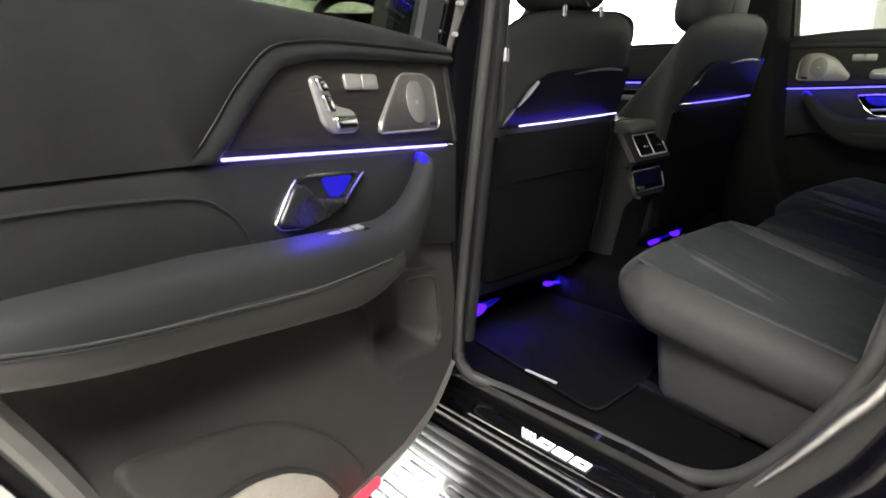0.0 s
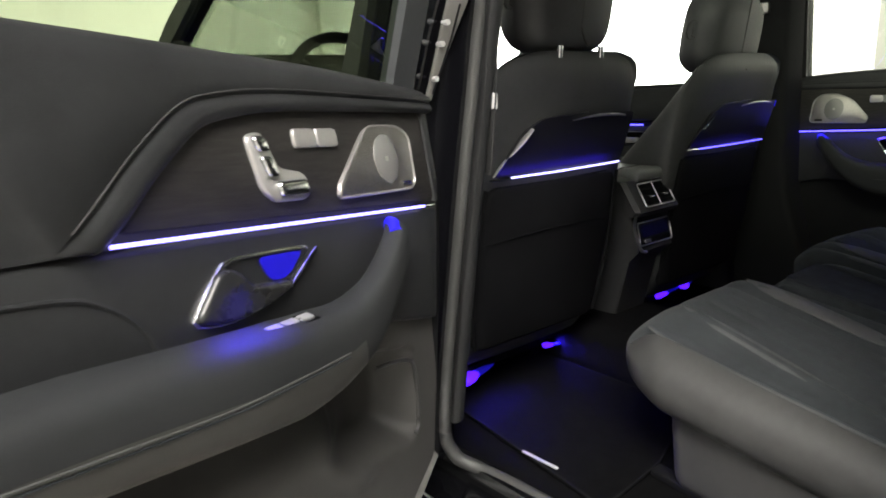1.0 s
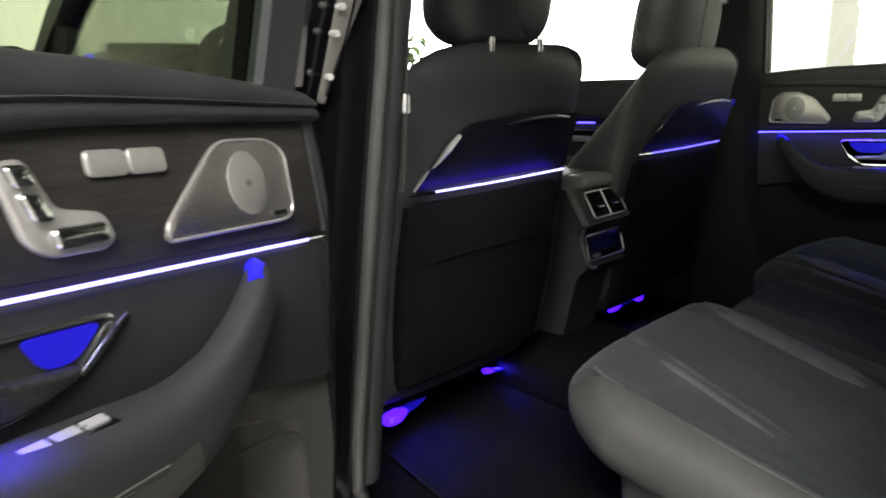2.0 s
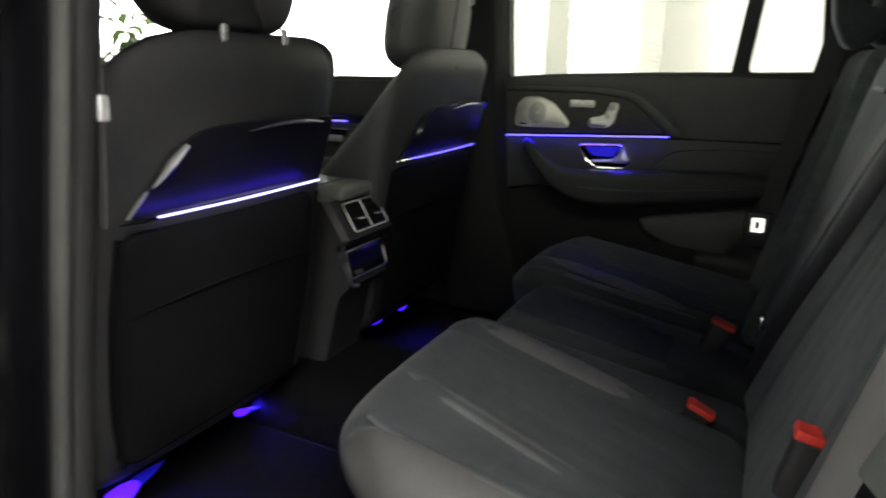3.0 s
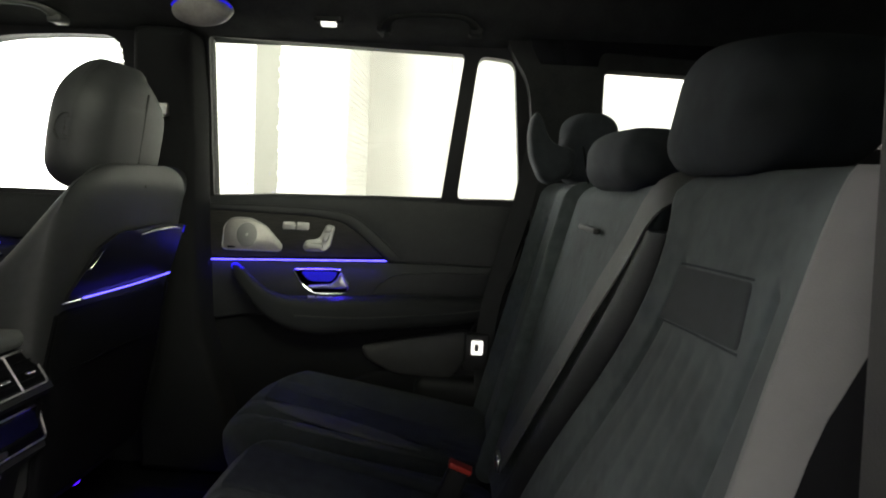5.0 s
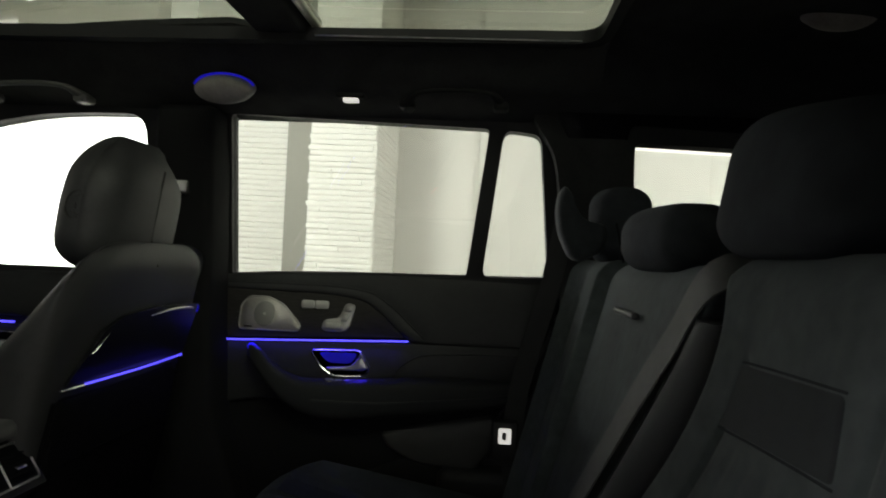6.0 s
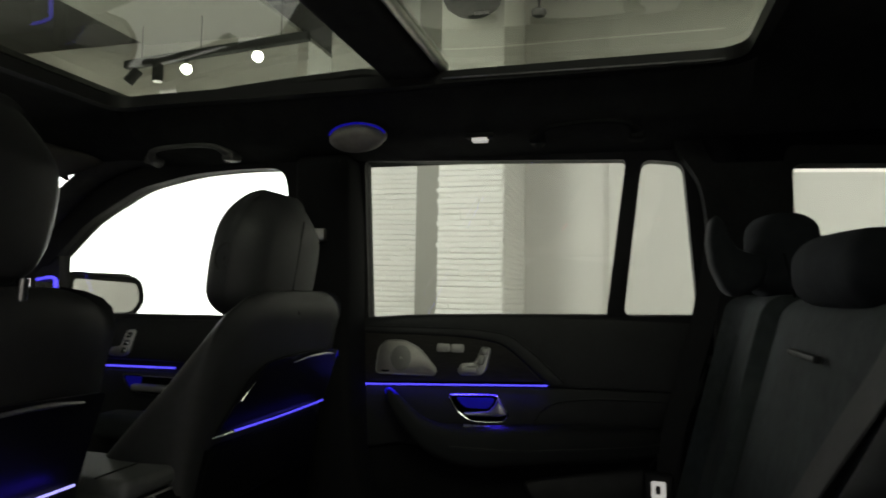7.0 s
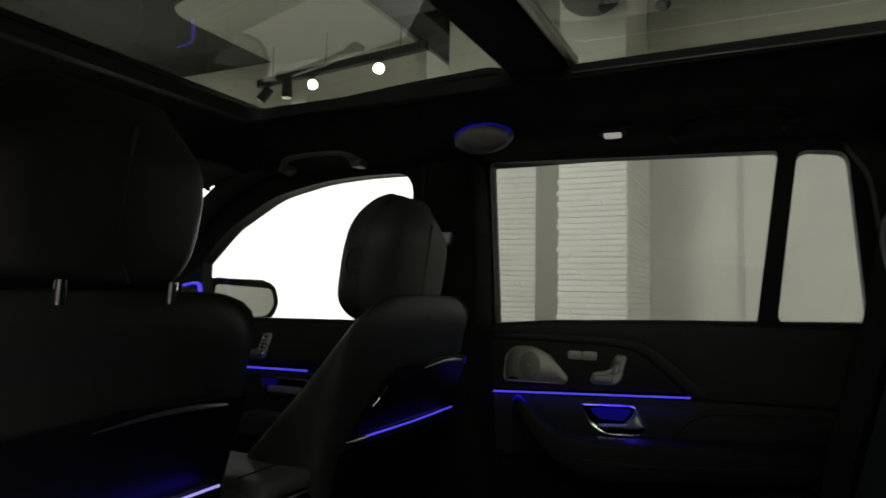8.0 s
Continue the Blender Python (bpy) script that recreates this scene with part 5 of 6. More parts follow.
# lamps under the front seats: a bright lens, and a glowing strip for its spill
# The second lens stands in for a streak of blue light on the floor.
for x, y, z, run, r in ((-0.478, 0.150, 0.506, (0.110, 0.014, 0.004), 0.0190), (-0.170, 0.190, 0.492, (0.050, -0.024, -0.004), 0.0095), (0.352, 0.205, 0.497, (0.075, -0.030, 0.020), 0.0110), (0.425, 0.170, 0.524, (0.050, -0.004, 0.006), 0.0190)):
    lamp = thing("footwell_lamp", "small blue footwell lamp under a front seat", "lamp", (x, y, z), "footwell lamps")
    d = Vector(run)
    part("lens", sweep([d * k for k in (-0.06, 0.05, 0.22, 0.42)], [r * 0.7, r, r * 0.95, r * 0.45], 10, flat=0.7), BLUE_LAMP, lamp, "glowing blue lens")
    part("trim_glow", sweep([d * k + Vector((0, 0.004, 0.0)) for k in (0.30, 0.5, 0.75, 1.0)], [r * 0.5, r * 0.75, r * 0.6, r * 0.2], 10, flat=0.6), BLUE_SPILL, lamp, "dim glowing strip drawn as blue light on the trim")
    part("bracket", rbox((-0.004, 0.012, 0.004), (d.x + 0.004, 0.050, 0.020), 0.004, 1, 2), UNDERSEAT, lamp)
blue_lamp((-0.440, 0.120, 0.545), (-0.40, 0.05, 0.44), 4.5, 130)
blue_lamp((-0.14, 0.18, 0.50), (-0.12, 0.11, 0.44), 2.0, 120)
blue_lamp((0.42, 0.13, 0.55), (0.40, 0.02, 0.44), 3.0, 140)

# ---- centre console ----
con = thing("centre_console", "black centre console with rear air vents and a touch panel", "console", (0.015, 0.1, 0.45))
CO = Vector((0.015, 0.1, 0.45))


def C(x, y, z):
    return (x - CO.x, y - CO.y, z - CO.z)


prof = [(0.16, 0.908), (0.085, 0.906), (0.060, 0.898), (0.014, 0.828), (0.024, 0.816), (0.052, 0.812), (0.030, 0.728), (0.056, 0.70), (0.115, 0.46), (0.60, 0.46), (0.60, 0.908)]
CX = 0.058
bm = loft([[C(CX + sx * (w if z > 0.815 else w * 0.80 if sx < 0 else w * 1.04 if z > 0.71 else w * 0.70), y + 0.012 * (1 - k), z) for y, z in prof] for sx, w, k in ((-1, 0.096, 0), (-1, 0.088, 1), (1, 0.068, 1), (1, 0.074, 0))])
for f in bm.faces:
    if len(f.verts) == 4 and f.calc_center_median().z + CO.z > 0.88 and f.calc_center_median().y + CO.y < 0.3:
        f.material_index = 1
part("housing", bm, (PLASTIC, CONSOLE), con, "console housing, grey on top and black below", 35)
part("armrest_pad", moved(rbox((CX - 0.062, 0.045, 0.894), (CX + 0.076, 0.40, 0.924), 0.013, 4, 3), lambda x, y, z: C(x, y, z)), CONSOLE, con, "stitched leather armrest lid")
part("lid_seam", sweep([C(CX + x, 0.10 + 0.03 * x, 0.9245) for x in (-0.058, -0.02, 0.03, 0.072)], 0.0016, 5), RUBBER, con)


def vent_y(z):
    return 0.0225 + 0.62 * (z - 0.84)


def panel_y(z):
    return 0.031 + 0.26 * (z - 0.735)


def con_plate(outer, off, depth, bevel=0.0, face=panel_y):
    return moved(plate(outer, [], depth, bevel), lambda u, v, w: C(u, face(v) - off - w, v))


vx0, vx1, vz0, vz1 = CX - 0.060, CX + 0.058, 0.839, 0.890
frame_ring = rounded([(vx0, vz1), (vx1, vz1), (vx1 + 0.001, vz0), (vx0 - 0.001, vz0)], 0.007, 3)
for a, b in ((vx0 + 0.004, CX - 0.003), (CX + 0.003, vx1 - 0.004)):
    v = part("air_vent", con_plate(rounded([(a, vz1 - 0.004), (b, vz1 - 0.004), (b, vz0 + 0.004), (a, vz0 + 0.004)], 0.004, 2), 0.001, 0.003, 0, vent_y), UNDERSEAT, con, "black air vent")
    for k in range(3):
        z = vz0 + 0.012 + k * 0.0125
        part("slat", moved(rbox((a + 0.003, -0.009, z - 0.0012), (b - 0.003, 0.0, z + 0.0012), 0.001, 1, 1), lambda x, y, z: C(x, vent_y(z) + y + 0.002, z)), UNDERSEAT, v)
    m = (a + b) / 2
    part("vent_tab", moved(rbox((m - 0.010, -0.012, 0.858), (m + 0.010, -0.004, 0.8625), 0.003, 1, 2), lambda x, y, z: C(x, vent_y(z) + y, z)), CHROME, v, "chrome vent tab")
part("vent_rim", sweep([C(x, vent_y(z) - 0.004, z) for x, z in frame_ring], 0.0016, 6, closed=True), SATIN, con, "satin metal vent rim")
part("vent_rim", sweep([C(CX, vent_y(vz1) - 0.004, vz1), C(CX, vent_y(vz0) - 0.004, vz0)], 0.0015, 6), SATIN, con)
usb = rounded([(CX - 0.062, 0.796), (CX + 0.070, 0.796), (CX + 0.071, 0.743), (CX - 0.063, 0.743)], 0.007, 3)
panel = part("touch_panel", con_plate(usb, 0.0, 0.004, 0.002), GLOSS, con, "glossy black control panel")
part("panel_rim", sweep([C(x, panel_y(z) - 0.004, z) for x, z in usb], 0.0017, 6, closed=True), SATIN, panel)
part("panel_key", con_plate(rounded([(CX - 0.045, 0.755), (CX - 0.022, 0.755), (CX - 0.022, 0.748), (CX - 0.045, 0.748)], 0.002, 2), 0.004, 0.003), SATIN, panel)
part("panel_glow", con_plate(rounded([(CX - 0.05, 0.789), (CX + 0.058, 0.789), (CX + 0.058, 0.762), (CX - 0.05, 0.762)], 0.004, 2), 0.0042, 0.001), material("dim_blue_display", (0.004, 0.004, 0.035), 0.15), panel, "dim blue display")
part("side_chrome", sweep([C(CX - 0.098, 0.022, 0.818), C(CX - 0.090, 0.030, 0.79), C(CX - 0.072, 0.024, 0.738), C(CX - 0.050, 0.022, 0.728)], 0.004, 6), SATIN, con, "satin metal trim line")

# dashboard and steering wheel
dash = thing("dashboard", "black dashboard with two flat screens", "dashboard", (0.0, 1.25, 0.45))
part("dash_body", moved(rbox((-0.70, -0.16, 0.20), (0.73, 0.34, 0.70), 0.08, 6, 4), lambda x, y, z: (x, y + 0.1 * (0.5 - z), z)), PLASTIC, dash, "black dashboard top")
part("screen", rbox((-0.60, -0.19, 0.66), (0.12, -0.165, 0.80), 0.01, 2, 2), GLOSS, dash, "wide glossy display")
part("binnacle", rbox((-0.58, -0.15, 0.66), (-0.10, 0.10, 0.79), 0.04, 2), PLASTIC, dash)
wheel = thing("steering_wheel", "black leather steering wheel with three spokes", "steering wheel", (-0.30, 0.80, 1.125))
ring = [(0.185 * math.cos(a), 0.0, 0.175 * math.sin(a)) for a in [2 * math.pi * i / 40 for i in range(40)]]
tilt = Matrix.Rotation(radians(-24), 3, "X")
part("rim", moved(sweep(ring, 0.0155, 10, closed=True, up=(0, 1, 0)), lambda x, y, z: tilt @ Vector((x, y, z))), LEATHER, wheel)
part("hub", moved(rbox((-0.07, -0.02, -0.06), (0.07, 0.05, 0.05), 0.03, 2), lambda x, y, z: tilt @ Vector((x, y, z))), PLASTIC, wheel)
for a in (0, 180, 270):
    e = (0.18 * math.cos(radians(a)), 0.0, 0.17 * math.sin(radians(a)))
    part("spoke", moved(sweep([(0, 0.01, 0), e], 0.014, 8, per=2), lambda x, y, z: tilt @ Vector((x, y, z))), PLASTIC, wheel)
part("column", sweep([(0, 0.02, 0), (0, 0.30, -0.12)], 0.035, 10, per=2), PLASTIC, wheel)

visor = thing("sun_visor", "grey fabric sun visor folded up under the roof", "sun visor", (0.46, 0.76, 1.498))
part("flap", moved(rbox((-0.19, -0.07, -0.010), (0.18, 0.07, 0.008), 0.008, 2, 2), lambda x, y, z: (x, y, z - 0.25 * y)), material("grey_visor_fabric", (0.16, 0.15, 0.13), 0.9, grain=0.1, scale=80), visor)
part("pivot", sweep([(0.17, 0.06, -0.01), (0.20, 0.08, -0.02)], 0.008, 8, per=2), PLASTIC, visor)


# ---- rear bench ----
bench = thing("rear_seat_bench", "dark leather rear bench with three places and ribbed cushions", "car seat", (0.0, -0.45, 0.435))
BO = Vector((0.0, -0.45, 0.435))


def B(x, y, z):
    return (x - BO.x, y - BO.y, z - BO.z)


def seat_top(y):
    """Height of the seat surface: it falls towards the back."""
    return 0.715 + 0.158 * (min(y, -0.20) + 0.22)


def line_x(y, front, back):
    """A seam's place across, given where it starts at the front and ends at the back."""
    f = (y + 0.26) / -0.29
    return front + (back - front) * f


def seat_pad(x0, x1, y_front, ridges, grooves, open_side=False, fall=0.0, ribs=(), thick=0.155):
    yb = -0.715
    c, hw = (x0 + x1) / 2, (x1 - x0) / 2

    def shape(x, y, z):
        a = (x - c) / hw
        f = (y - yb) / (y_front - yb)
        top = max(0.0, min(1.0, (z + 0.05) / 0.05))
        plan = 0.0
        if open_side and a < 0:
            plan = 0.035 * a * a + 0.075 * a ** 6
        elif not open_side:
            plan = fall * a ** 4
        y2 = y - plan * max(0.0, f) ** 2
        bump = 0.0
        for p, q, h, w in ridges:
            bump += h * math.exp(-((x - line_x(y2, p, q)) / w) ** 2) * max(0.0, min(1.0, (0.93 - f) / 0.12))
        for p, q, h, w in grooves:
            bump -= h * math.exp(-((x - line_x(y2, p, q)) / w) ** 2)
        for p in ribs:
            bump -= 0.0035 * math.exp(-((x - line_x(y2, p, p - 0.08)) / 0.006) ** 2) * (1 if 0.1 < f < 0.86 else 0)
        lip = -0.030 * max(0.0, (f - 0.86) / 0.14) ** 2
        low = max(0.0, min(1.0, -(z + 0.05) / 0.11))
        x2 = x
        if open_side and a < 0:
            x2 -= a * (-0.05 * low * low + 0.028 * max(0.0, 1 - abs(z + 0.075) / 0.075)) * -1 * 0 + 0.045 * low * low * a
            x2 += a * 0.020 * math.sin(math.pi * min(1.0, max(0.0, -z / 0.14)))
        y2 -= 0.045 * low * low * max(0.0, f) ** 2
        return B(x2, y2, seat_top(y2) + z + top * (bump + lip))
    return moved(rbox((x0, yb, -thick), (x1, y_front, 0.0), 0.045, 64, 6), shape)


bm = seat_pad(-0.446, 0.040, -0.178, ((-0.035, -0.100, 0.011, 0.020), (-0.270, -0.355, 0.009, 0.020), (-0.405, -0.405, 0.004, 0.018)), ((-0.388, -0.400, 0.009, 0.009), (-0.005, -0.070, 0.010, 0.012), (-0.24, -0.325, 0.006, 0.010), (-0.070, -0.132, 0.006, 0.010)), True, 0, (-0.11, -0.15, -0.19, -0.23), 0.132)
for f in bm.faces:
    p = f.calc_center_median() + BO
    if p.x < line_x(p.y, -0.402, -0.414):
        f.material_index = 1
part("seat_cushion", bm, (LEATHER_SOFT, LEATHER_GREY), bench, "ribbed dark cushion with a grey leather side", 60)
mid = seat_pad(0.042, 0.300, -0.235, ((0.268, 0.225, 0.006, 0.02),), ((0.075, 0.060, 0.006, 0.008), (0.245, 0.205, 0.006, 0.008)), False, 0.012)
part("seat_cushion", mid, LEATHER_SOFT, bench, "flat middle cushion with a black insert", 60)
far = seat_pad(0.302, 0.650, -0.165, ((0.415, 0.353, 0.012, 0.022), (0.345, 0.320, 0.008, 0.018), (0.615, 0.600, 0.030, 0.055)), ((0.380, 0.335, 0.008, 0.010), (0.455, 0.39, 0.006, 0.010)), False, 0.05, (0.49, 0.53, 0.57))
part("seat_cushion", far, LEATHER_SOFT, bench, "ribbed dark cushion of one place", 60)


def strip(front, back, y0, y1, half, up):
    """A raised leather band along a seam line, for a ridge's painted highlight."""
    pts, rad = [], []
    for k in range(9):
        f = k / 8
        y = y0 + (y1 - y0) * f
        pts.append(B(line_x(y, front, back), y, seat_top(y) + up))
        rad.append(half * min(1.0, 0.10 + 3.2 * min(f * 1.6, 1 - f)))
    return sweep(pts, rad, 12, flat=0.22, per=3)


def patch(left, right, y0, y1, up):
    """A thin inset panel between two seam lines."""
    bm = bmesh.new()
    rows = [[bm.verts.new(B(line_x(y, *left) * (1 - k / 8) + line_x(y, *right) * k / 8, y, seat_top(y) + up)) for k in range(9)] for y in [y0 + (y1 - y0) * i / 14 for i in range(15)]]
    for r0, r1 in zip(rows, rows[1:]):
        for j in range(8):
            bm.faces.new((r0[j], r0[j + 1], r1[j + 1], r1[j]))
    res = bmesh.ops.extrude_face_region(bm, geom=bm.faces[:])
    for g in res["geom"]:
        if isinstance(g, bmesh.types.BMVert):
            g.co.z -= 0.02
    return bm


for front, back, half, up in ((-0.030, -0.100, 0.026, 0.0065), (-0.270, -0.355, 0.016, 0.005), (0.415, 0.353, 0.028, 0.0085), (0.350, 0.325, 0.013, 0.005)):
    part("raised_band", strip(front, back, -0.240, -0.585, half, up), RIDGE, bench, "raised leather band, lightened as a ridge highlight", 70)
part("insert", patch((0.082, 0.066), (0.238, 0.198), -0.275, -0.560, 0.0015), INSERT, bench, "black inset of the middle cushion")
part("insert", patch((0.462, 0.40), (0.600, 0.56), -0.225, -0.600, 0.0015), INSERT, bench, "black inset of the far cushion")
part("side_seam", sweep([B(line_x(y, -0.402, -0.414) + 0.02 * max(0, (y + 0.34) / 0.1) ** 2, y, seat_top(y) + 0.0012) for y in (-0.66, -0.56, -0.46, -0.36, -0.29, -0.25)], 0.0022, 6), INSERT, bench)
part("side_piping", sweep([B(line_x(y, -0.402, -0.414) - 0.0045 + 0.02 * max(0, (y + 0.34) / 0.1) ** 2, y, seat_top(y) - 0.0005) for y in (-0.66, -0.56, -0.46, -0.36, -0.29, -0.25)], 0.0024, 6), RIDGE, bench, "thin leather piping")
# plinth
part("plinth", moved(rbox((-0.455, -0.69, 0.435), (0.58, -0.30, 0.60), 0.03, 4, 3), lambda x, y, z: B(x + (0.12 * (y + 0.68) if x < -0.3 else 0), y - 0.10 * max(0, 0.56 - z), z)), LEATHER_GREY, bench, "grey leather plinth under the cushions")
part("slide_rail", moved(rbox((-0.425, -0.50, 0.435), (-0.395, -0.27, 0.450), 0.004, 1, 2), lambda x, y, z: B(x + 0.10 * (y + 0.5), y, z)), UNDERSEAT, bench, "black seat slide rail")


def back_y(z):
    return -0.76 - 0.245 * (z - 0.92)


def seat_back(left, right, z1, ribs, bolster, bow=0.0):
    """left and right: the edge's place across at the foot and at the head of the backrest."""
    def shape(x, y, z):
        front = 1.0 if y > -0.03 else 0.0
        a = x
        up = (z - 0.70) / 0.48
        xl, xr = left[0] + (left[1] - left[0]) * up, right[0] + (right[1] - right[0]) * up
        k = max(0.0, min(1.0, up))
        xr -= bow * k ** 3 * (1 - k)
        x2 = (xl + xr) / 2 + a * (xr - xl) / 2
        rise = bolster * max(0, (abs(a) - 0.6) / 0.4) ** 1.5
        groove = 0.0
        if ribs and z < 1.065:
            for k in range(1, ribs):
                groove -= 0.0011 * math.exp(-((a + 0.62 - 1.24 * k / ribs) / 0.035) ** 2)
        if ribs:
            groove -= 0.006 * math.exp(-((abs(a) - 0.66) / 0.03) ** 2) * (1 if z < 1.12 else 0)
        return B(x2, back_y(z) + y + front * (rise + groove), z)
    return moved(rbox((-1, -0.11, 0.63), (1, 0.0, z1), 0.032, 72, 4), shape)


part("backrest", seat_back((-0.541, -0.541), (0.000, -0.262), 1.200, 6, 0.010, 0.7), BACK_LIT, bench, "ribbed dark backrest of one place", 60)
part("dark_band", moved(plate(rounded([(-0.285, 1.117), (-0.463, 1.124), (-0.474, 1.080), (-0.312, 1.072)], 0.006, 3), [], 0.004, 0.0015), lambda u, v, w: B(u, back_y(v) - 0.0034 + w, v)), LEATHER_SOFT, bench, "dark smooth band across the backrest")
for line in (((-0.279, 1.180), (-0.286, 1.150), (-0.296, 1.118)), ((-0.285, 1.1185), (-0.37, 1.1225), (-0.463, 1.1255)), ((-0.312, 1.0705), (-0.39, 1.075), (-0.474, 1.0785))):
    part("seam", sweep([B(u, back_y(v) - 0.0002, v) for u, v in line], 0.0010, 6), INSERT, bench)


def inner_edge(z):
    up = (z - 0.70) / 0.48
    k = max(0.0, min(1.0, up))
    return -0.262 * up - 0.7 * k ** 3 * (1 - k)


# smooth leather between the ribbed field and the middle backrest, swelling forward
rings = []
for k in range(13):
    z = 0.672 + 0.470 * k / 12
    up = (z - 0.70) / 0.48
    xa, xb = inner_edge(z) - 0.004, 0.112 - 0.362 * up + 0.006
    w = max(0.010, xb - xa)
    rings.append([B(xa + w * f, back_y(z) + d * min(1.0, w / 0.08), z) for f, d in ((0.0, -0.07), (0.0, 0.0), (0.12, 0.010), (0.35, 0.017), (0.62, 0.016), (0.86, 0.007), (1.0, -0.012), (1.0, -0.07))])
part("inner_bolster", loft(rings), ARMREST, bench, "smooth black leather inner bolster", 60)
part("backrest", seat_back((0.112, -0.250), (0.290, 0.262), 1.190, 0, 0.004), BACK_LIT, bench, "flat middle backrest", 60)
part("backrest", seat_back((0.294, 0.266), (0.645, 0.630), 1.195, 5, 0.030), BACK_LIT, bench, "ribbed dark backrest of one place", 60)
side_ring = ((0.006, -0.09), (0.004, 0.006), (0.000, 0.012), (-0.006, 0.012), (-0.014, 0.004), (-0.023, -0.009), (-0.034, -0.028), (-0.044, -0.052), (-0.050, -0.08), (-0.050, -0.10))
bm = loft([[B(-0.540 + dx * k, back_y(z) + (dy * k if dy > -0.05 else dy), z) for dx, dy in side_ring] for z, k in ((0.70, 0.5), (0.74, 0.8), (0.80, 0.95), (0.90, 1.0), (1.00, 1.0), (1.08, 1.0), (1.13, 0.97), (1.16, 0.92), (1.18, 0.80), (1.192, 0.62), (1.197, 0.4))])
part("side_bolster", bm, BOLSTER_LIT, bench, "grey leather side bolster by the door", 60)
# Black shell, widened to paint the bolster's shaded flank and the gap beside it.
bm = loft([[B(-0.540 + dx, back_y(z) + dy, z) for dx, dy in ((-0.0235, -0.0085 - f), (-0.030, -0.015 - f), (-0.041, -0.026 - f), (-0.056, -0.050 - f), (-0.084 + wide, -0.078 - f), (-0.084 + wide, -0.15), (-0.03, -0.15))] for z, f, wide in ((0.66, 0.0, 0.026), (0.76, 0.0, 0.026), (0.88, 0.0, 0.020), (0.94, 0.0, 0.004), (1.00, 0.0, 0.0), (1.07, 0.002, 0.0), (1.12, 0.006, 0.0), (1.15, 0.016, 0.0), (1.18, 0.04, 0.004))])
part("side_shade_shell", bm, UNDERSEAT, bench, "black shell on the backrest's side, widened to paint the shaded gap", 50)


def rear_headrest(cx, w, z0, z1, y0, depth, low=0.94, high=0.88, lean=0.0, slope=0.0):
    """low and high: the pad's width at its foot and its head against its middle."""
    def shape(x, y, z):
        a = (x - cx) / (w / 2)
        f = 2 * (z - z0) / (z1 - z0) - 1
        k = 1 - (1 - (high if f > 0 else low)) * f * f
        return B(cx + (x - cx) * k, y - 0.026 * a * a - lean * (z - z0), z + slope * a * max(0.0, f))
    return part("headrest", moved(rbox((cx - w / 2, y0 - depth, z0), (cx + w / 2, y0, z1), min(0.036, (z1 - z0) * 0.40), 10, 5), shape), INSERT, bench, "padded black leather headrest", 60)


rear_headrest(-0.302, 0.215, 1.196, 1.312, -0.798, 0.110, 0.86, 1.0, 0.20, 0.014)
rear_headrest(0.045, 0.27, 1.180, 1.260, -0.795, 0.085)
rear_headrest(0.520, 0.20, 1.190, 1.335, -0.815, 0.09, 0.94, 0.80)
# folded wing cushion of the far headrest
wing = [(-0.790, 1.188), (-0.770, 1.197), (-0.750, 1.240), (-0.743, 1.285), (-0.747, 1.318), (-0.757, 1.333), (-0.768, 1.322), (-0.776, 1.298), (-0.788, 1.274), (-0.812, 1.264), (-0.836, 1.262), (-0.843, 1.240), (-0.832, 1.208)]
mid_y, mid_z = sum(p[0] for p in wing) / len(wing), sum(p[1] for p in wing) / len(wing)
bm = loft([[B(x, mid_y + (y - mid_y) * k, mid_z + (z - mid_z) * k) for y, z in rounded(wing, 0.01, 2)] for x, k in ((0.436, 0.80), (0.440, 0.93), (0.450, 1.0), (0.490, 1.0), (0.500, 0.93), (0.504, 0.80))])
part("headrest_wing", bm, LEATHER_SOFT, bench, "raised wing cushion of the far headrest", 60)
part("headrest_seam", sweep([B(0.045 + 0.088, -0.800 - 0.010 + 0.004 * k, z) for k, z in enumerate((1.190, 1.208, 1.228, 1.245))], 0.0016, 6), UNDERSEAT, bench)
bm = moved(rbox((-0.060, -0.004, -0.004), (0.060, 0.006, 0.004), 0.003, 1, 2), lambda x, y, z: B(0.06 + x, back_y(1.125) + 0.008 + y, 1.125 + z))
part("pull_tab", bm, RUBBER, bench, "black pull strap in the middle backrest")


# ---- seat belts and buckles ----
def buckle(at, tilt_x, lit=False, size=1.0):
    t = thing("belt_buckle", "black seat belt buckle with a %s top" % ("white lit" if lit else "red button"), "seat belt buckle", at, "belt buckles")
    part("stalk", rbox((-0.012, -0.019 * size, -0.05), (0.012, 0.019 * size, 0.012), 0.005, 1, 2), PLASTIC, t)
    part("button", rbox((-0.012, -0.021 * size, 0.009), (0.012, 0.021 * size, 0.019), 0.003, 1, 2), WHITE_LAMP if lit else RED, t, "white lit frame" if lit else "red push button")
    t.rotation_euler = (radians(tilt_x), 0, 0)
    return t


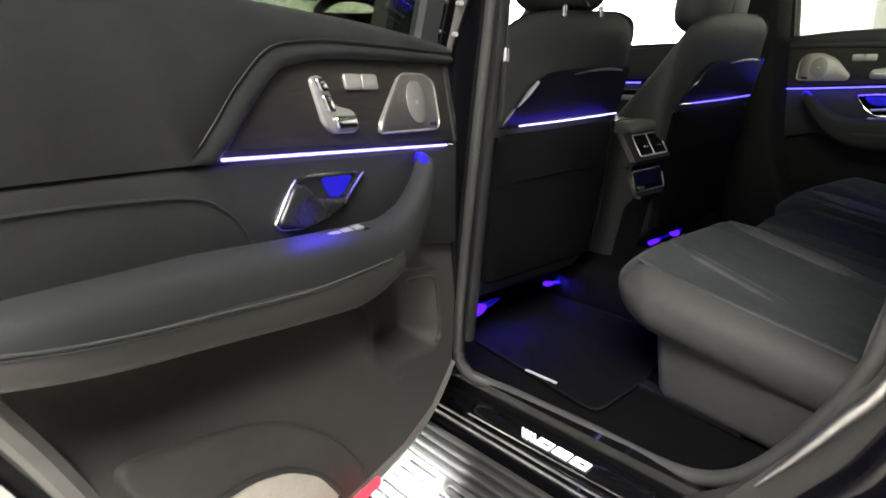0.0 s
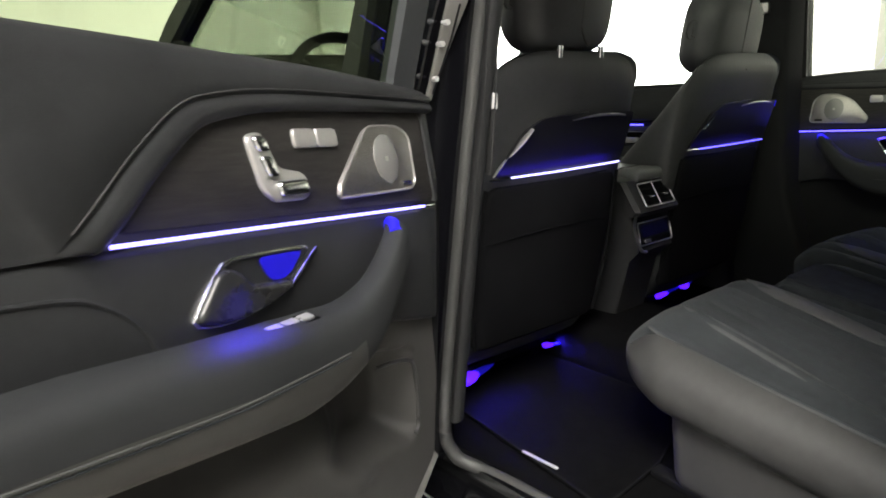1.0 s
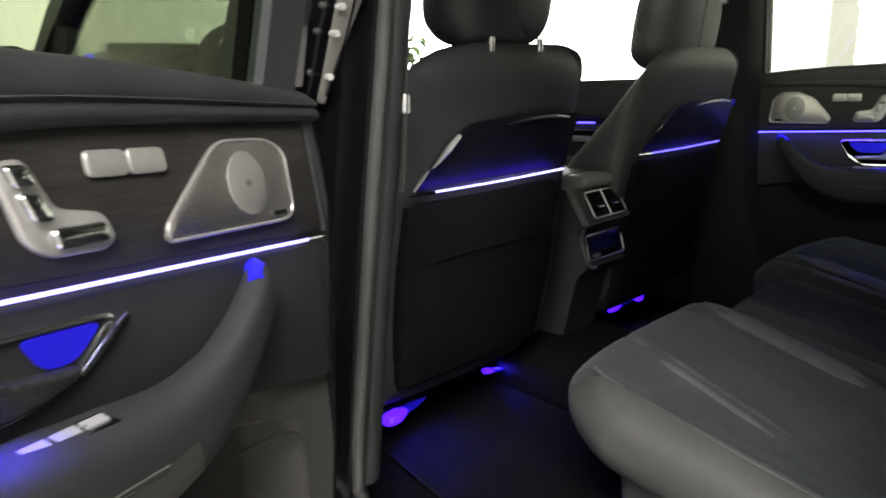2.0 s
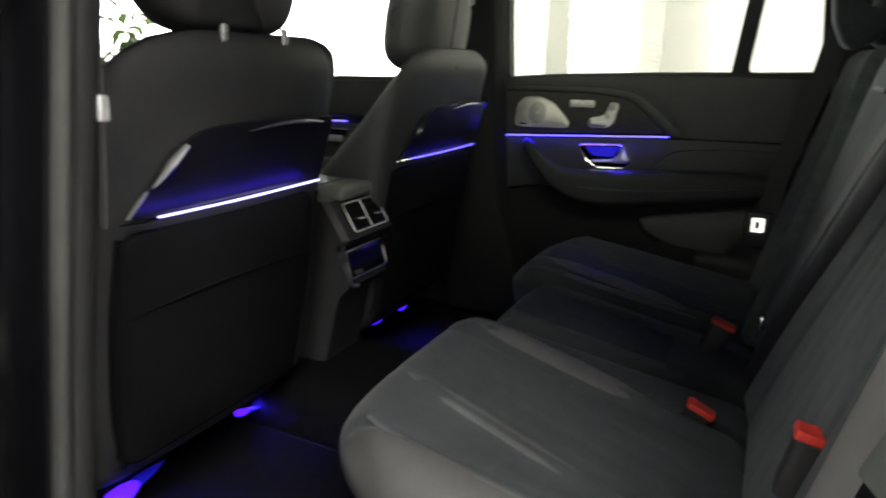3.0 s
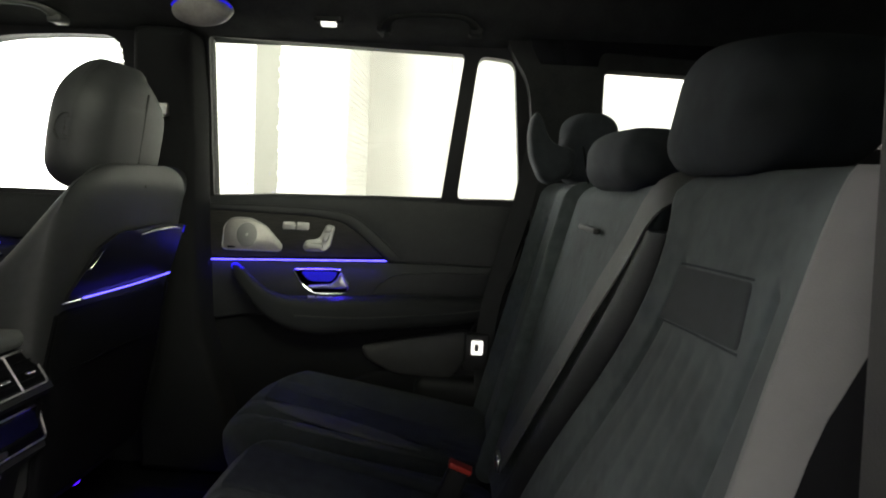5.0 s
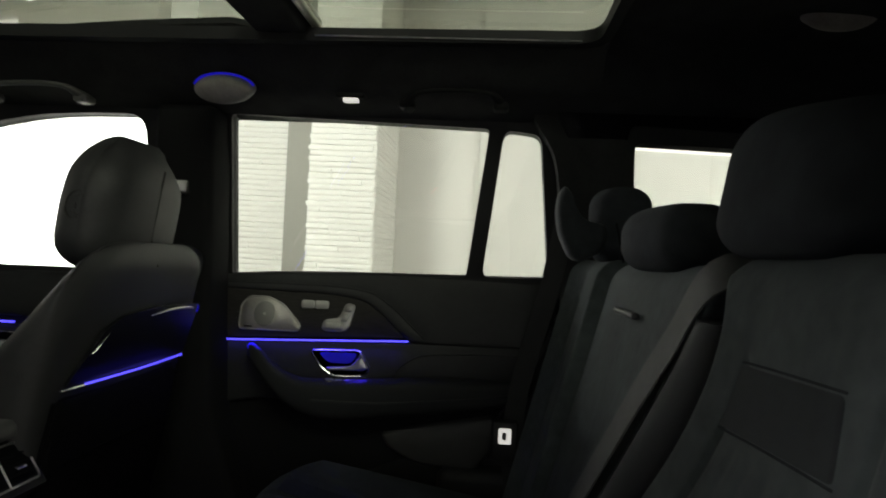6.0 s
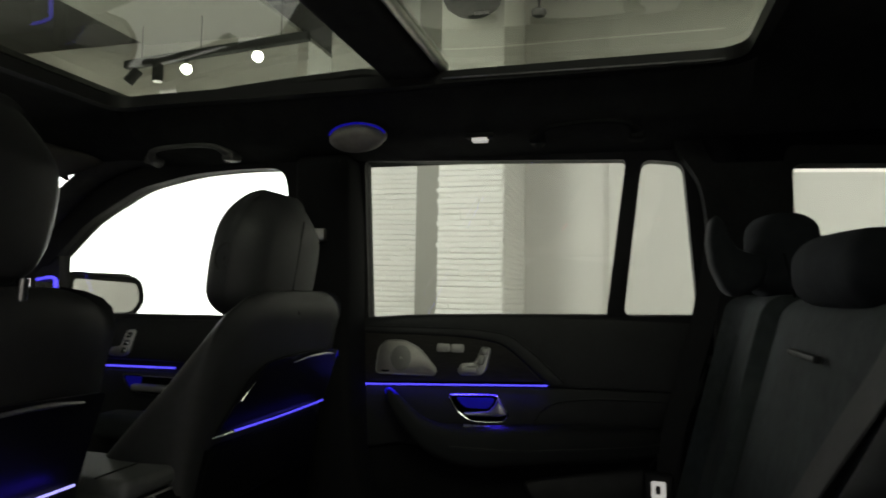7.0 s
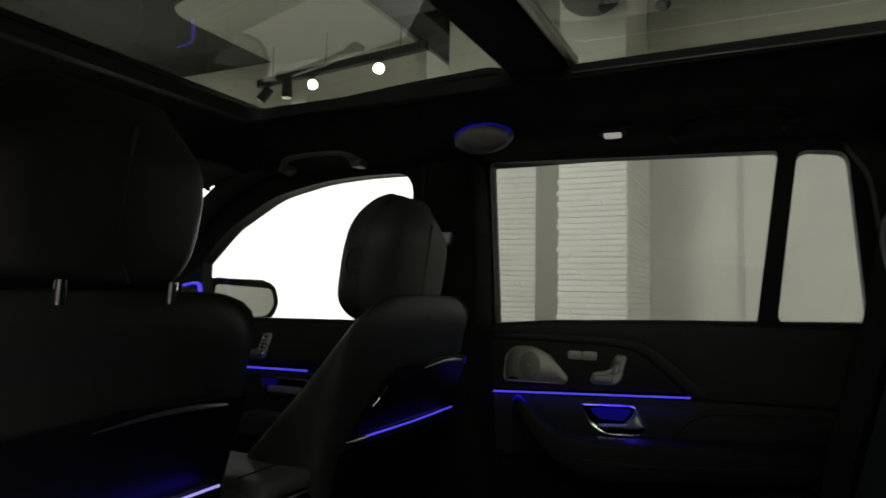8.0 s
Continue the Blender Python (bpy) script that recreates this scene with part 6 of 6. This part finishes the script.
buckle((-0.078, -0.625, 0.652), 25)
buckle((0.200, -0.635, 0.690), 20)
buckle((-0.450, -0.742, 0.832), 12, size=1.1)
rb = thing("seat_belt", "dark seat belt hanging beside the far seat with a lit tongue", "seat belt", (0.68, -0.76, 1.35), "seat belts")
RO = Vector((0.68, -0.76, 1.35))
part("webbing", ribbon([Vector(p) - RO for p in ((0.655, -0.80, 1.40), (0.665, -0.76, 1.15), (0.69, -0.70, 0.90), (0.70, -0.69, 0.74), (0.69, -0.71, 0.62))], 0.046, 0.002, (0.25, 1, 0)), WEBBING_DARK, rb)
tg = part("tongue", moved(rbox((-0.012, -0.030, -0.045), (0.012, 0.030, 0.045), 0.006, 1, 2), lambda x, y, z: Vector((0.690 + x, -0.672 + y, 0.782 + z)) - RO), PLASTIC, rb, "black belt tongue")
part("lit_frame", moved(plate(rounded([(-0.014, -0.017), (0.014, -0.017), (0.014, 0.017), (-0.014, 0.017)], 0.004, 3), [rounded([(-0.004, -0.009), (0.006, -0.009), (0.006, 0.009), (-0.004, 0.009)], 0.003, 2)], 0.003), lambda u, v, w: Vector((0.675 - w, -0.672 + u, 0.795 + v)) - RO), WHITE_LAMP, tg, "white lit frame")
cb = thing("seat_belt", "grey seat belt drawn across the middle backrest", "seat belt", (-0.40, -0.79, 1.18), "seat belts")
KO = Vector((-0.40, -0.79, 1.18))
pts = [Vector((-0.246, back_y(1.2) - 0.045, 1.196)) - KO]
for k in range(8):
    f = k / 7
    x, z = -0.230 + f * 0.368, 1.178 - f * 0.434
    pts.append(Vector((x, back_y(z) + 0.008 + 0.006 * min(1.0, 4 * f), z)) - KO)
part("webbing", ribbon(pts, 0.046, 0.002, (0.79, -0.145, 0.59)), WEBBING, cb)
part("tongue", moved(rbox((-0.022, -0.006, -0.012), (0.022, 0.006, 0.012), 0.004, 1, 2), lambda x, y, z: pts[-1] + Vector((x, y + 0.004, z))), CHROME, cb, "metal belt tongue")
fb = thing("seat_belt", "black front seat belt on the middle pillar with a chrome guide", "seat belt", (-0.60, 0.10, 1.3), "seat belts")
part("webbing", ribbon([(0.0, -0.215, 0.06), (-0.012, -0.208, -0.1), (-0.017, -0.204, -0.2), (-0.022, -0.196, -0.31)], 0.022, 0.002, (0.2, 1, 0)), WEBBING_DARK, fb)
part("belt_guide", rbox((-0.021, -0.214, -0.208), (-0.012, -0.202, -0.183), 0.003, 1, 2), BADGE, fb, "bright belt end fitting")
fb2 = thing("seat_belt", "black front passenger seat belt on the middle pillar", "seat belt", (0.62, 0.08, 1.3), "seat belts")
part("webbing", ribbon([(0.0, 0.0, 0.10), (0.012, 0.0, -0.08), (0.03, 0.0, -0.30)], 0.046, 0.002, (0.2, 1, 0)), WEBBING_DARK, fb2)
part("belt_guide", rbox((-0.02, -0.03, 0.0), (0.012, 0.03, 0.03), 0.006, 1, 2), SATIN, fb2)

# ---- fittings under the roof ----
for cx, cy, cz in ((0.505, -0.062, 1.508), (0.31, -1.175, 1.615)):
    dm = thing("roof_speaker", "metal roof loudspeaker pod with blue light edge", "loudspeaker", (cx, cy, cz), "roof loudspeakers")
    rx, ry = 0.030, 0.062
    def dome(k, dz):
        return [(rx * k * math.cos(a) , ry * k * math.sin(a), dz) for a in [2 * math.pi * i / 28 for i in range(28)]]
    tilt = Matrix.Rotation(radians(58), 3, "Y")
    bm = moved(loft([dome(1.0, 0.02), dome(1.0, 0.0), dome(0.94, -0.008), dome(0.75, -0.014), dome(0.4, -0.017)]), lambda x, y, z: tilt @ Vector((x, y, z)))
    part("pod", bm, POD, dm, "perforated satin metal pod")
    arc = [tilt @ Vector((-rx * 1.05 * math.cos(a), ry * 1.05 * math.sin(a), 0.006)) for a in [radians(-75 + 15 * i) for i in range(11)]]
    part("light_edge", sweep(arc, 0.0026, 6), BLUE_SOFT, dm, "blue lit edge")
rl = thing("reading_lamp", "small white reading lamp in the roof lining", "lamp", (0.548, -0.318, 1.508))
part("lamp_base", rbox((-0.013, -0.030, -0.001), (0.016, 0.030, 0.010), 0.004, 1, 2), PILLAR, rl)
part("lamp_lens", rbox((-0.010, -0.016, -0.009), (0.008, 0.016, 0.0), 0.003, 1, 2), WHITE_LAMP, rl, "pale lens")


def grab_handle(at, length, mat, label):
    t = thing("grab_handle", label, "grab handle", at, "grab handles")
    pts = [(0.024, -length / 2, -0.010), (-0.006, -length / 2 + 0.004, -0.004), (-0.030, -length * 0.36, 0.008), (-0.034, 0.0, 0.010), (-0.030, length * 0.36, 0.004), (-0.006, length / 2 - 0.004, -0.012), (0.024, length / 2, -0.018)]
    part("handle_bar", sweep(pts, [0.013, 0.0115, 0.0075, 0.0065, 0.0075, 0.0115, 0.013], 12, flat=0.8), mat, t)
    for sgn in (-1, 1):
        part("foot_cover", rbox((-0.012, sgn * length / 2 - 0.016, -0.022), (0.030, sgn * length / 2 + 0.016, -0.004), 0.007, 2, 2), mat, t)
    return t


grab_handle((0.585, 0.40, 1.512), 0.215, HANDLE_GREY, "grey plastic grab handle on the roof lining")
# The same handle as the front one, blackened for the shade there.
grab_handle((0.588, -0.53, 1.522), 0.20, PILLAR, "grab handle folded up against the roof lining, darkened as in shade")

# ---- floor mats ----
mat_ob = thing("floor_mat", "black velour floor mat with a small badge", "floor mat", (-0.36, 0.0, 0.437))
ring = rounded([(-0.12, 0.20), (-0.19, -0.28), (0.00, -0.265), (0.06, -0.24), (0.22, -0.24), (0.24, 0.28), (-0.05, 0.30)], 0.03, 4)
part("mat", plate(ring, [], 0.010, 0.003), CARPET, mat_ob)
part("mat_edge", sweep([(x, y, 0.008) for x, y in ring], 0.003, 6, closed=True), UNDERSEAT, mat_ob)
part("badge_bar", moved(plate([(-0.164, -0.070), (-0.158, -0.070), (-0.156, -0.155), (-0.162, -0.155)], [], 0.002), lambda x, y, z: (x, y, z + 0.0098)), BADGE, mat_ob, "pale sewn badge")
mat2 = thing("floor_mat", "black velour floor mat", "floor mat", (0.40, 0.0, 0.437))
ring2 = rounded([(-0.22, 0.28), (-0.22, -0.22), (0.16, -0.22), (0.20, 0.28)], 0.03, 4)
part("mat", plate(ring2, [], 0.010, 0.003), CARPET, mat2)
part("mat_edge", sweep([(x, y, 0.008) for x, y in ring2], 0.003, 6, closed=True), UNDERSEAT, mat2)

# ---- spots in the hall ----
for x, y, lit, aim in ((5.50, 3.235, True, (-0.75, -0.6, 1.2)), (5.69, 4.275, True, (-0.75, -0.6, 1.2)), (5.74, 4.70, False, (5.74, 4.70, 0.0)), (5.78, 5.08, False, (5.4, 5.9, 2.6))):
    spot_head((x, y, 3.825), aim, lit)

dome_lamp((5.5, 0.86, 4.13), 0.30)
dome_lamp((5.5, 0.20, 3.90), 0.075)

# ---- brick column and brick wall, piece by piece ----
random.seed(4)


column = structure("brick_column", box((6.010, 0.613, 0), (7.496, 1.318, 3.5)), MORTAR, "white painted thin brick column", "column")
structure("column_head", box((6.03, 0.63, 3.5), (7.496, 1.32, 5.496)), WALLPAINT, "plain plastered head of the column", "column")
brickwall = structure("brick_wall", box((6.410, 1.67, 0), (6.62, 2.796, 5.496)), MORTAR, "white painted thin brick wall", "wall")
shapes = []
for k in range(8):
    bm = rbox((0, 0, 0), (0.03 + 0.003 * (k % 4), 0.41 - 0.01 * (k % 3), 0.053 - 0.004 * (k % 3)), 0.009, 1, 1)
    for v in bm.verts:
        v.co += Vector((random.uniform(-0.002, 0.002), random.uniform(-0.001, 0.001), random.uniform(-0.003, 0.003)))
    shapes.append(mesh_of(bm, "brick", BRICKPAINT, 30))


def lay(parent, x, y0, y1, z0, z1, along_x=False):
    row = 0
    z = z0
    while z < z1 - 0.03:
        y = y0 - (0.43 * (row % 2) + 0.11 * (row % 5))
        while y < y1 - 0.03:
            a, b = max(y, y0), min(y + 0.898, y1)
            if b - a > 0.03:
                ob = new("brick", random.choice(shapes))
                ob.parent = parent
                if along_x:
                    ob.matrix_world = Matrix.Translation((a, x, z)) @ Matrix.Rotation(radians(-90), 4, "Z") @ Matrix.Diagonal((-1, 1, 1, 1)) @ Matrix.Diagonal((1, (b - a) / 0.4, 1, 1))
                else:
                    ob.matrix_world = Matrix.Translation((x - random.uniform(0.0, 0.012), a, z + random.uniform(-0.003, 0.003))) @ Matrix.Diagonal((1, (b - a) / 0.4, 1, 1))
            y += 0.90
        z += 0.0585
        row += 1


lay(column, 6.0, 0.62, 1.32, 0.55, 3.55)
lay(brickwall, 6.40, 1.62, 3.26, 0.90, 2.6)
lay(column, 0.605, 6.03, 7.45, 0.9, 2.6, True)

# ---- plant in the hall, seen through the windscreen ----
plant = thing("potted_plant", "tall leafy potted plant in a pale pot", "plant", (2.1, 3.12, 0.0))
part("pot", loft([[(r * math.cos(a), r * math.sin(a), z) for a in [2 * math.pi * i / 20 for i in range(20)]] for r, z in ((0.15, 0.0), (0.19, 0.38), (0.20, 0.40), (0.175, 0.40), (0.17, 0.36))]), WALLPAINT, plant, "pale round pot")
for k in range(3):
    part("stem", sweep([(0.03 * k - 0.03, 0.02 * k, 0.34), (0.06 * k - 0.06, 0.0, 0.8), (0.11 * k - 0.11, 0.03 - 0.04 * k, 1.25)], [0.014, 0.011, 0.006], 6), FOLIAGE, plant)
for k in range(60):
    a, z = k * 2.4, 0.70 + 0.75 * (k / 60) + random.uniform(-0.03, 0.03)
    ln, tip = random.uniform(0.16, 0.26), random.uniform(-0.10, 0.06)
    wd = random.uniform(0.022, 0.034)
    d, q = Vector((math.cos(a), math.sin(a), 0)), Vector((-math.sin(a), math.cos(a), 0))
    bm = bmesh.new()
    rows = []
    for f, w, up in ((0.1, 0.1, 0.0), (0.35, 0.9, 0.05), (0.65, 1.0, 0.05 + tip * 0.4), (1.0, 0.05, tip)):
        c = d * ln * f + Vector((0, 0, z + up))
        rows.append([bm.verts.new(c - q * wd * w), bm.verts.new(c - Vector((0, 0, 0.008 * w))), bm.verts.new(c + q * wd * w)])
    for r0, r1 in zip(rows, rows[1:]):
        for j in range(2):
            bm.faces.new((r0[j], r0[j + 1], r1[j + 1], r1[j]))
    part("leaf", bm, FOLIAGE, plant)
